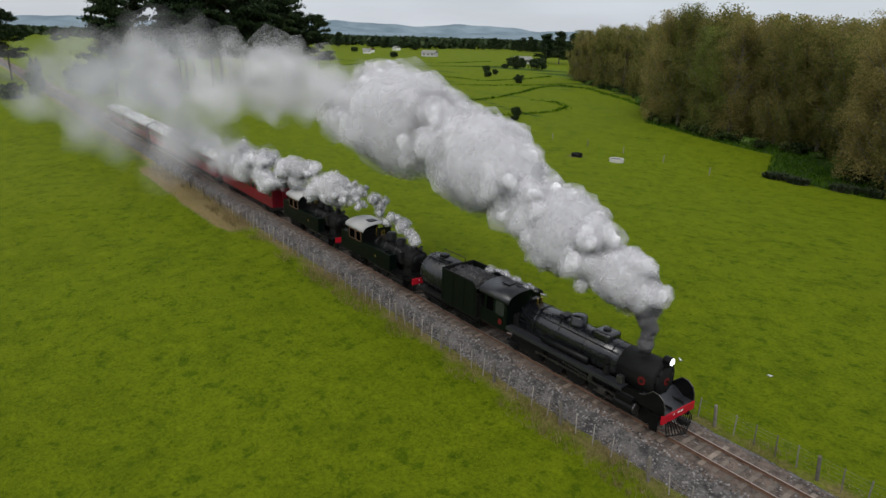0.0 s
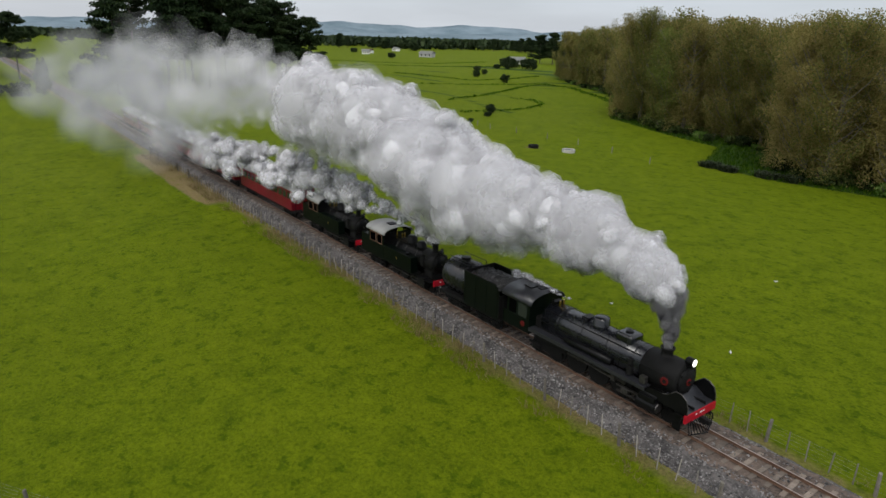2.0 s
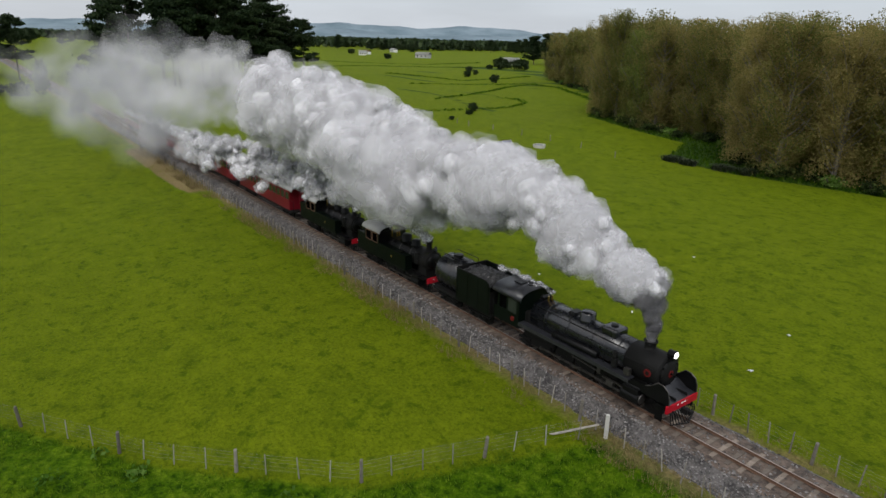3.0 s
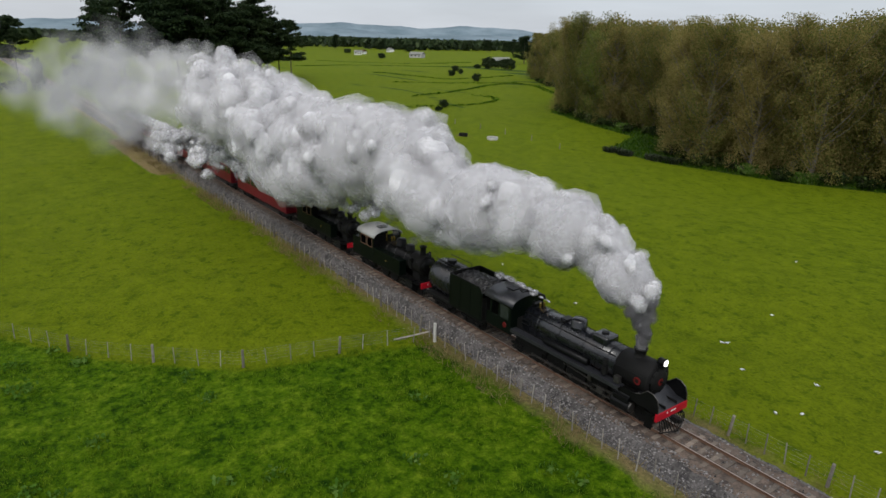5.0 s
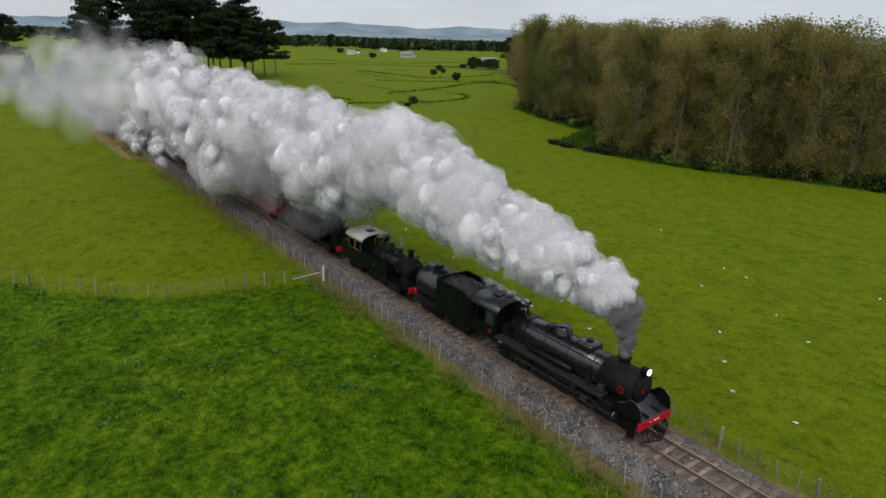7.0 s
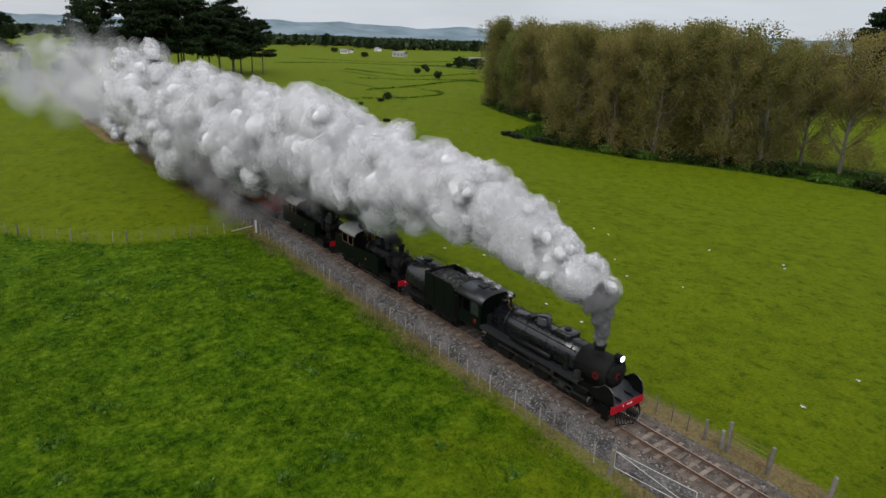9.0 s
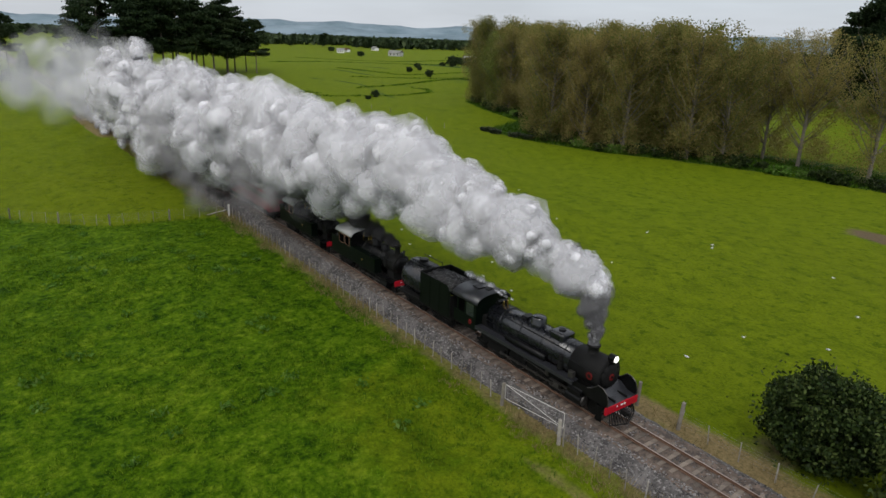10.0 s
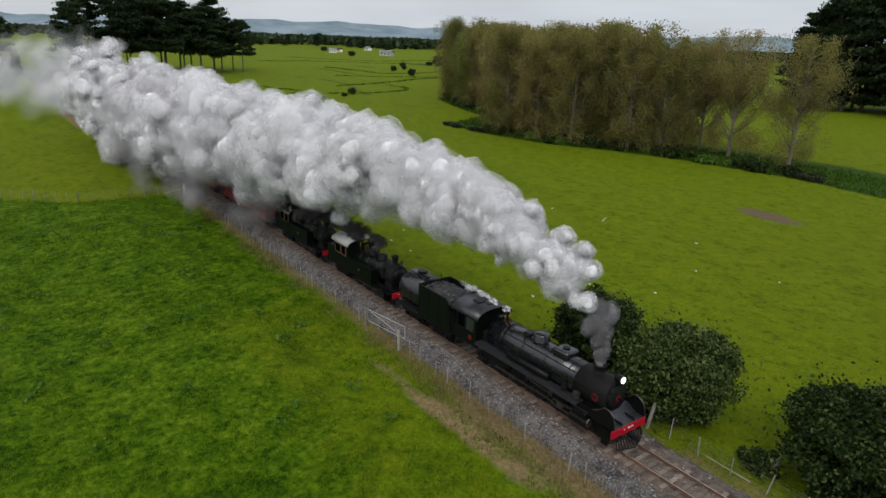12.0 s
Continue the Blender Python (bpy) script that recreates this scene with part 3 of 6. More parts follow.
def pipe_gate(name, label, x0, x1, y, z0, z1, material, brace, turn=0.0):
    g = thing(name, label, "gate", at=pose(x0, y, 0, 0, 0, turn))
    w = x1 - x0
    for nm, a, b in (("top_bar", (0, 0, z1), (w, 0, z1)), ("bottom_bar", (0, 0, z0), (w, 0, z0)), ("end_bar", (0, 0, z0), (0, 0, z1)), ("end_bar", (w, 0, z0), (w, 0, z1)),
                     ("brace", *brace)):
        bm = B()
        rod(bm, a, b, 0.016, seg=8)
        part(nm, bm, material, g)
    for k in range(1, 4):
        bm = B()
        z = z0 + (z1 - z0) * k / 4
        rod(bm, (0, 0, z), (w, 0, z), 0.006, seg=5)
        part("wire", bm, M_WIRE, g)
    return g


pipe_gate("field_gate", "white-painted tubular steel field gate, ajar", 59.9, 63.6, -2.9, -0.35, 0.48, M_PALEPOST, ((0, 0, 0.48), (3.7, 0, -0.35)), 9.0)
pipe_gate("field_gate", "rusty tubular steel field gate between old posts", 61.9, 63.7, 3.05, -0.45, 0.45, M_RUSTY, ((0, 0, 0.45), (1.8, 0, -0.45)))


def stout_post(label, x, y, h, material, tilt=(0, 0), cap=None):
    p = thing("gate_post", label, "post", "gate posts", pose(x, y, float(land(x, y)) - 0.1, *tilt))
    bm = B()
    rod(bm, (0, 0, 0), (0, 0, h), 0.105, 0.095, seg=10)
    bmesh.ops.bevel(bm, geom=[e for e in bm.edges if all(v.co.z > h - 0.01 for v in e.verts)], offset=0.02, segments=1, affect="EDGES")
    part("shaft", bm, material, p)
    if cap:
        bm = B()
        rod(bm, (0.02, 0.02, 0.02), (0.02, 0.02, cap), 0.17, 0.16, seg=10)
        part("sleeve", bm, M_PALEPOST, p, "pale weathered lower half")


stout_post("pale weathered strainer post at the fence corner", 16.9, -3.0, 1.35, M_PALEPOST)
stout_post("grey weathered strainer post beside a gate", 61.5, 3.05, 1.2, M_BATTEN, (3, 2))
stout_post("dark wooden gate post beside a rusty gate", 61.85, 3.1, 1.75, M_POST, (0, -2))
stout_post("dark wooden gate post beside a rusty gate", 63.8, 3.1, 1.6, M_POST, (2, 3))
stout_post("dark wooden post where the fence has fallen", 66.4, 3.05, 1.7, M_POST, (0, 3))
stout_post("dark wooden post at a break in the fence", 55.3, 3.1, 1.35, M_POST, (2, 4))
stout_post("grey split post leaning at a break in the fence", 56.1, 3.2, 1.15, M_BATTEN, (4, 12))
stout_post("grey wooden post beside a white gate", 59.8, -3.0, 1.45, M_POST, (0, 2))
stout_post("grey wooden post beside a white gate", 63.95, -3.0, 1.5, M_BATTEN, (2, 0))
stout_post("broad pale plank post leaning beside the bushes", 78.0, 3.1, 1.75, M_BATTEN, (0, 9))


def strut(label, a, b):
    s = thing("fence_strut", label, "strut", at=Matrix.Translation(a))
    bm = B()
    rod(bm, (0, 0, 0), Vector(b) - Vector(a), 0.06, 0.05, seg=8)
    part("pole", bm, M_BATTEN, s)


strut("pale wooden strut leaning on the strainer post", (15.0, -5.0, -0.95), (16.6, -3.2, -0.15))
strut("pale fallen rail lying beside the bushes", (80.0, 3.6, -0.85), (83.4, 3.5, -0.80))
strut("rusty fallen bar beside the gate", (64.1, 2.5, -0.72), (65.2, 2.2, -0.70))


def trough(label, x, y, r, material, rim):
    t = thing("water_trough", label, "trough", at=pose(x, y, float(land(x, y))))
    bm = lathe(B(), [(-0.05, r * 0.96), (0.5, r), (0.55, r), (0.55, r - 0.09), (0.3, r - 0.12)], axis="z", seg=20)
    part("tank", bm, material, t)
    bm = lathe(B(), [(0.42, r - 0.12), (0.43, r - 0.12)], axis="z", seg=20)
    part("water", bm, M_GLASS, t, "dark still water")


trough("dark round trough in a patch of bare earth", -55.8, 55.9, 0.9, M_SOOT, 0)
trough("pale concrete round trough in the grass", -50.2, 58.8, 1.15, M_PALEPOST, 0)


# ---- the train ----
SPIN = []      # (wheel, its place, radius, phase)
RIDES = []     # (thing, its place behind the front beam)


def wheel_pair(parent, x, r, spokes, phase=0.0, gauge=0.53, label=""):
    for side in (-1, 1):
        bm = B()
        seg = 24 if r > 0.5 else 16
        lathe(bm, [(-0.065, r * 0.86), (-0.065, r), (0.065, r), (0.065, r * 0.86)], axis="y", seg=seg)
        tyre_hole = lathe(B(), [(-0.07, 0.11), (0.07, 0.11)], axis="y", seg=10)
        tyre_hole.free()
        w = part("wheel", bm, M_SOOT, parent)
        bm = lathe(B(), [(-0.08, r * 0.2), (0.09, r * 0.2)], axis="y", seg=12)
        for k in range(spokes):
            a = 2 * math.pi * k / spokes
            rod(bm, (0, 0, 0), (r * 0.88 * math.cos(a), 0, r * 0.88 * math.sin(a)), 0.045, 0.03, seg=5)
        part("spokes", bm, M_BLACK, w)
        SPIN.append((w, (x, side * gauge, r), r, phase + (90 if side > 0 else 0)))


def bogie_side(parent, xs, y, z, r):
    """An outside bogie frame with axle boxes and springs."""
    for s in (-1, 1):
        bm = B()
        box(bm, min(xs) - 0.45, max(xs) + 0.45, s * y - 0.05, s * y + 0.05, z + 0.06, z + 0.2, 0.02)
        for x in xs:
            box(bm, x - 0.13, x + 0.13, s * y - 0.09, s * y + 0.11, z - 0.16, z + 0.1, 0.03)
        xm = (min(xs) + max(xs)) / 2
        for k in range(4):
            box(bm, xm - 0.4 + 0.08 * k, xm + 0.4 - 0.08 * k, s * y - 0.06, s * y + 0.06, z - 0.12 + 0.045 * k, z - 0.08 + 0.045 * k)
        part("bogie_frame", bm, M_SOOT, parent)


def red_beam(parent, x, z=0.95, half=1.18):
    bm = box(B(), x - 0.12, x, -half, half, z - 0.2, z + 0.2, 0.02)
    b = part("buffer_beam", bm, M_RED, parent, "red-painted buffer beam")
    bm = B()
    for y0, y1 in ((-0.42, -0.34), (-0.12, 0.05), (0.10, 0.27)):
        box(bm, x, x + 0.006, y0, y1, z + 0.03, z + 0.11)
    part("marking", bm, M_WHITE, b, "small white marks")
    bm = B()
    box(bm, x, x + 0.35, -0.12, 0.12, z - 0.42, z - 0.16, 0.03)
    box(bm, x + 0.28, x + 0.5, -0.06, 0.14, z - 0.40, z - 0.20, 0.03)
    part("coupler", bm, M_SOOT, parent)
    for y in (-0.75, 0.75):
        bm = B()
        pts = [(x - 0.05, y, z - 0.15), (x + 0.15, y, z - 0.25), (x + 0.2, y, z - 0.5)]
        tube(bm, pts, 0.03, 7)
        part("hose", bm, M_BLACK, parent)
    return b


def cow_catcher(parent, x):
    bm = B()
    for k in range(13):
        y = -0.9 + 1.8 * k / 12
        rod(bm, (x - 0.05, y * 0.95, 0.72), (x + 0.42 - 0.35 * abs(y), y, 0.16), 0.022, seg=6)
    rod(bm, (x + 0.08, -0.92, 0.16), (x + 0.44, 0, 0.16), 0.03, seg=6)
    rod(bm, (x + 0.08, 0.92, 0.16), (x + 0.44, 0, 0.16), 0.03, seg=6)
    part("cow_catcher", bm, M_BLACK, parent)


def handrail(parent, pts, r=0.018):
    bm = tube(B(), pts, r, 6)
    part("handrail", bm, M_BLACK, parent)


def build_main_engine():
    e = thing("steam_locomotive", "large black steam locomotive with a red buffer beam, lit headlamp", "locomotive")
    zc = 2.12
    # boiler with taper, firebox, smokebox
    part("boiler", lathe(B(), [(-9.3, 0.93), (-7.0, 0.92), (-5.2, 0.86), (-2.9, 0.82)], (0, 0, zc)), M_BOILER, e, "dark grey lagged boiler", True)
    for x, r in ((-8.2, 0.938), (-6.6, 0.925), (-5.0, 0.872), (-3.4, 0.848)):
        part("boiler_band", lathe(B(), [(x - 0.035, r), (x - 0.035, r + 0.012), (x + 0.035, r + 0.012), (x + 0.035, r)], (0, 0, zc)), M_BOILER, e)
    part("smokebox", lathe(B(), [(-2.9, 0.86), (-1.05, 0.86), (-0.98, 0.82)], (0, 0, zc)), M_SOOT, e, "sooty black smokebox", True)
    door = part("smokebox_door", lathe(B(), [(-0.98, 0.66), (-0.92, 0.64), (-0.84, 0.40), (-0.80, 0.06)], (0, 0, zc)), M_SOOT, e, "", True)
    bm = B()
    rod(bm, (-0.80, 0, zc), (-0.70, 0, zc), 0.05, seg=10)
    rod(bm, (-0.74, 0, zc), (-0.74, 0.16, zc - 0.2), 0.018, seg=6)
    for k in range(10):
        a = 2 * math.pi * k / 10
        bolt = box(B(), -0.94, -0.88, 0.62 * math.cos(a) - 0.04, 0.62 * math.cos(a) + 0.04, zc + 0.62 * math.sin(a) - 0.04, zc + 0.62 * math.sin(a) + 0.04)
        part("door_clamp", bolt, M_BLACK, door)
    part("door_dart", bm, M_BLACK, door)
    part("number_plate", lathe(B(), [(-0.84, 0.19), (-0.80, 0.18)], (0, 0.0, zc - 0.02), seg=20), M_PLATE, door, "round dull red plate")
    for s in (-1, 1):
        bm = lathe(B(), [(0.85 * s, 0.2), (0.885 * s, 0.19)], (-1.5, 0, zc - 0.02), "y", 20)
        ring = part("side_plate", bm, M_PLATE, e, "round dull red plate on the smokebox")
        bm = lathe(B(), [(0.885 * s, 0.1), (0.893 * s, 0.1)], (-1.5, 0, zc - 0.02), "y", 16)
        part("plate_centre", bm, M_SOOT, ring)
    part("chimney", lathe(B(), [(2.86, 0.42), (2.93, 0.31), (3.02, 0.27), (3.22, 0.28), (3.28, 0.34), (3.34, 0.34), (3.34, 0.26), (3.1, 0.24)], (-2.1, 0, 0), "z", 20), M_SOOT, e, "", True)
    # headlamp on its bracket
    lamp = part("headlamp", lathe(B(), [(-1.08, 0.14), (-1.02, 0.2), (-0.74, 0.2), (-0.7, 0.215), (-0.68, 0.2)], (0, 0, 3.12)), M_BLACK, e, "", True)
    part("lamp_glass", lathe(B(), [(-0.685, 0.165), (-0.655, 0.15), (-0.64, 0.08)], (0, 0, 3.12), seg=18), M_LAMP, lamp, "bright lit lamp glass")
    part("lamp_bracket", box(B(), -1.15, -0.75, -0.14, 0.14, 2.84, 2.94, 0.01), M_BLACK, lamp)
    # domes: round steam dome, squared sandbox with a lid
    d = part("steam_dome", lathe(B(), [(2.85, 0.52), (2.98, 0.44), (3.3, 0.42), (3.38, 0.36), (3.42, 0.12)], (-6.0, 0, 0), "z", 24), M_BOILER, e, "", True)
    bm = B()
    box(bm, -4.75, -3.75, -0.48, 0.48, 2.7, 3.24, 0.13)
    d = part("sandbox", bm, M_BOILER, e, "", True)
    part("lid", lathe(B(), [(3.2, 0.2), (3.31, 0.19), (3.33, 0.1)], (-4.25, 0, 0), "z", 16), M_BLACK, d)
    for s in (-1, 1):
        for x in (-4.6, -3.9):
            part("sand_pipe", tube(B(), [(x, s * 0.45, 2.9), (x - 0.1, s * 0.9, 2.2), (x - 0.1, s * 0.95, 1.6)], 0.022, 6), M_BLACK, e)
    # safety valves, whistle and turret in front of the cab
    for x, y in ((-8.75, -0.14), (-8.75, 0.14)):
        part("safety_valve", rod(B(), (x, y, 3.0), (x, y, 3.3), 0.06, 0.05, seg=8), M_BRASS, e)
    bm = box(B(), -9.25, -8.95, -0.3, 0.3, 2.98, 3.2, 0.03)
    rod(bm, (-9.05, -0.35, 3.0), (-9.05, -0.35, 3.4), 0.035, seg=8)
    part("turret", bm, M_BLACK, e)
    bm = box(B(), -7.05, -6.6, -0.3, 0.3, 2.96, 3.12, 0.03)
    rod(bm, (-6.9, -0.36, 3.02), (-6.6, -0.36, 3.02), 0.07, seg=8)
    part("top_feed", bm, M_BLACK, e)
    # running boards with valance, stepping up ahead
    for s in (-1, 1):
        bm = B()
        box(bm, -9.9, -2.2, s * 0.78, s * 1.27, 1.52, 1.57)
        box(bm, -9.9, -2.2, s * 1.24, s * 1.27, 1.38, 1.52)
        part("running_board", bm, M_DUSTY, e, "dusty dark grey running board")
        bm = B()
        rod(bm, (-7.4, s * 0.98, 1.82), (-4.4, s * 0.96, 1.82), 0.19, seg=16)
        part("air_reservoir", bm, M_BLACK, e, "", True)
        handrail(e, [(-9.3, s * 1.0, 2.42), (-5.2, s * 0.93, 2.42), (-2.9, s * 0.93, 2.46), (-1.1, s * 0.93, 2.46)])
        bm = B()
        rod(bm, (-9.3, s * 0.72, 2.75), (-3.0, s * 0.66, 2.68), 0.03, seg=7)
        rod(bm, (-9.3, s * 0.97, 2.15), (-3.2, s * 0.88, 2.15), 0.025, seg=7)
        rod(bm, (-6.7, s * 0.5, 2.98), (-6.7, s * 0.95, 2.2), 0.035, seg=7)
        part("boiler_pipe", bm, M_BLACK, e)
        # pump on the side, and the light-coloured box by the smokebox
        bm = B()
        rod(bm, (-3.3, s * 1.0, 1.7), (-3.3, s * 1.0, 2.15), 0.16, seg=12)
        rod(bm, (-3.3, s * 1.0, 2.2), (-3.3, s * 1.0, 2.5), 0.12, seg=12)
        part("air_pump", bm, M_SOOT, e)
        part("lubricator", box(B(), -2.62, -2.30, s * 0.92, s * 1.16, 1.62, 1.98, 0.03), M_STEEL if s < 0 else M_BLACK, e, "grey lubricator box" if s < 0 else "")
        # cylinders with covers, slide bars
        bm = B()
        rod(bm, (-2.55, s * 0.98, 0.72), (-1.55, s * 0.98, 0.72), 0.34, seg=20)
        rod(bm, (-2.5, s * 0.95, 1.18), (-1.6, s * 0.95, 1.18), 0.2, seg=16)
        box(bm, -2.5, -1.6, s * 0.7, s * 1.25, 0.75, 1.2, 0.04)
        part("cylinder", bm, M_BLACK, e)
        bm = rod(B(), (-1.55, s * 0.98, 0.72), (-1.49, s * 0.98, 0.72), 0.27, 0.24, seg=16)
        part("cylinder_cover", bm, M_STEEL, e, "worn steel cylinder cover")
        bm = B()
        box(bm, -3.9, -2.55, s * 0.92, s * 1.06, 0.84, 0.90)
        box(bm, -3.9, -2.55, s * 0.92, s * 1.06, 0.54, 0.60)
        box(bm, -3.6, -3.2, s * 0.9, s * 1.1, 0.58, 0.86, 0.02)
        part("slide_bar", bm, M_STEEL, e)
        # front wing plates that sweep up to the smokebox
        out = [(-0.10, 1.12), (-0.02, 1.18), (-0.04, 1.5), (-0.16, 1.82), (-0.42, 2.0), (-0.72, 2.02), (-1.05, 1.72), (-1.35, 1.60), (-2.25, 1.57), (-2.25, 1.25), (-1.2, 1.12)]
        part("front_wing", prism(B(), out, s * 1.06, s * 1.1), M_BLACK, e, "curved black front apron plate")
        bm = B()
        edge = [(-0.02, 1.18), (-0.04, 1.5), (-0.16, 1.82), (-0.42, 2.0), (-0.72, 2.02), (-1.05, 1.72), (-1.35, 1.60)]
        tube(bm, [(a[0], s * 1.08, a[1]) for a in edge], 0.028, 7)
        part("wing_edge", bm, M_STEEL, e, "worn bright edge")
        # main frame and steps
        part("main_frame", box(B(), -10.2, -0.1, s * 0.42, s * 0.46, 0.55, 1.3), M_SOOT, e)
        bm = B()
        for z in (0.35, 0.65, 0.95):
            box(bm, -0.55, -0.25, s * 1.0, s * 1.22, z, z + 0.03)
        box(bm, -0.6, -0.2, s * 1.2, s * 1.22, 0.3, 1.1)
        part("front_step", bm, M_BLACK, e)
    # front deck sloping up
    bm = prism(B(), [(-0.05, 1.12), (-0.05, 1.16), (-0.55, 1.2), (-1.0, 1.48), (-1.4, 1.52), (-1.4, 1.4), (-0.9, 1.1)], -1.06, 1.06)
    part("front_deck", bm, M_DUSTY, e, "dusty grey front deck")
    part("smokebox_saddle", box(B(), -2.6, -1.2, -0.55, 0.55, 0.6, 1.45, 0.05), M_SOOT, e)
    part("firebox", box(B(), -9.9, -7.4, -0.8, 0.8, 0.75, 2.2, 0.15), M_SOOT, e)
    part("ash_pan", box(B(), -9.7, -7.8, -0.7, 0.7, 0.3, 0.8, 0.05), M_SOOT, e)
    red_beam(e, 0.0)
    cow_catcher(e, 0.0)
    # wheels
    for x in (-1.25, -2.75):
        wheel_pair(e, x, 0.38, 8)
    for x in (-3.95, -5.40, -6.85, -8.30):
        wheel_pair(e, x, 0.685, 13)
    wheel_pair(e, -9.75, 0.42, 9)
    bogie_side(e, (-9.75,), 0.78, 0.42, 0.42)
    # coupling and connecting rods
    for s in (-1, 1):
        bm = B()
        box(bm, -4.45, 0.1, -0.03, 0.03, -0.055, 0.055, 0.01)
        for x in (-4.35, -2.9, -1.45, 0.0):
            rod(bm, (x, -0.05, 0), (x, 0.05, 0), 0.1, seg=12)
        r = part("coupling_rod", bm, M_STEEL, e, "oily steel coupling rod")
        RODS.append((r, (-3.95, s * 0.72, 0.685), 0.33, 90 if s > 0 else 0))
        bm = B()
        rod(bm, (-6.0, s * 0.92, 1.05), (-4.2, s * 0.92, 0.95), 0.035, seg=7)
        rod(bm, (-4.2, s * 0.92, 1.25), (-2.5, s * 0.95, 1.18), 0.03, seg=7)
        box(bm, -4.35, -4.1, s * 0.88, s * 0.96, 0.85, 1.4, 0.03)
        part("valve_gear", bm, M_STEEL, e)
    # cab: sides with window openings, curved roof
    for s in (-1, 1):
        bm = B()
        for x0, x1, z0, z1 in ((-12.0, -9.9, 1.25, 1.98), (-10.12, -9.9, 1.98, 2.82), (-10.98, -10.84, 1.98, 2.82), (-11.72, -11.56, 1.98, 2.82), (-11.72, -9.9, 2.78, 2.95)):
            box(bm, x0, x1, s * 1.21, s * 1.25, z0, z1)
        side = part("cab_side", bm, M_GREEN, e, "dark green cab side with two windows")
        bm = box(B(), -10.84, -10.12, s * 1.222, s * 1.234, 1.98, 2.78)
        part("window_pane", bm, M_GLASS, side)
        part("cab_plate", lathe(B(), [(1.25 * s, 0.16), (1.275 * s, 0.15)], (-10.4, 0, 1.62), "y", 18), M_PLATE, side, "round dull red plate")
        handrail(e, [(-12.02, s * 1.28, 1.2), (-12.02, s * 1.28, 2.5)])
    bm = B()
    ring = [(-1.2, 1.3), (1.2, 1.3)] + [(1.2 * math.cos(math.pi * k / 12), 2.86 + 0.5 * math.sin(math.pi * k / 12)) for k in range(13)]
    face = bm.faces.new([bm.verts.new((-9.94, y, z)) for y, z in ring])
    bmesh.ops.translate(bm, verts=[v for f in bmesh.ops.extrude_face_region(bm, geom=[face])["geom"] if isinstance(f, bmesh.types.BMVert) for v in [f]], vec=(0.04, 0, 0))
    bmesh.ops.recalc_face_normals(bm, faces=bm.faces[:])
    part("cab_front", bm, M_GREEN, e)
    part("cab_floor", box(B(), -12.1, -9.9, -1.2, 1.2, 1.15, 1.25), M_SOOT, e)
    part("cab_backhead", lathe(B(), [(-10.3, 0.75), (-9.95, 0.8)], (0, 0, 2.1), seg=20), M_SOOT, e)
    roof = part("cab_roof", arch(B(), -12.15, -9.75, 1.25, 2.88, 3.42, 0.05, 14, 0.06), M_DUSTY, e, "sooty curved cab roof", True)
    bm = B()
    box(bm, -11.3, -10.7, -0.42, 0.1, 3.42, 3.48, 0.01)
    box(bm, -10.5, -10.2, -0.1, 0.35, 3.40, 3.47, 0.01)
    rod(bm, (-11.9, -1.0, 3.2), (-9.9, -1.0, 3.2), 0.02, seg=6)
    part("roof_hatch", bm, M_BLACK, roof)
    RIDES.append((e, 0.0))
    return e


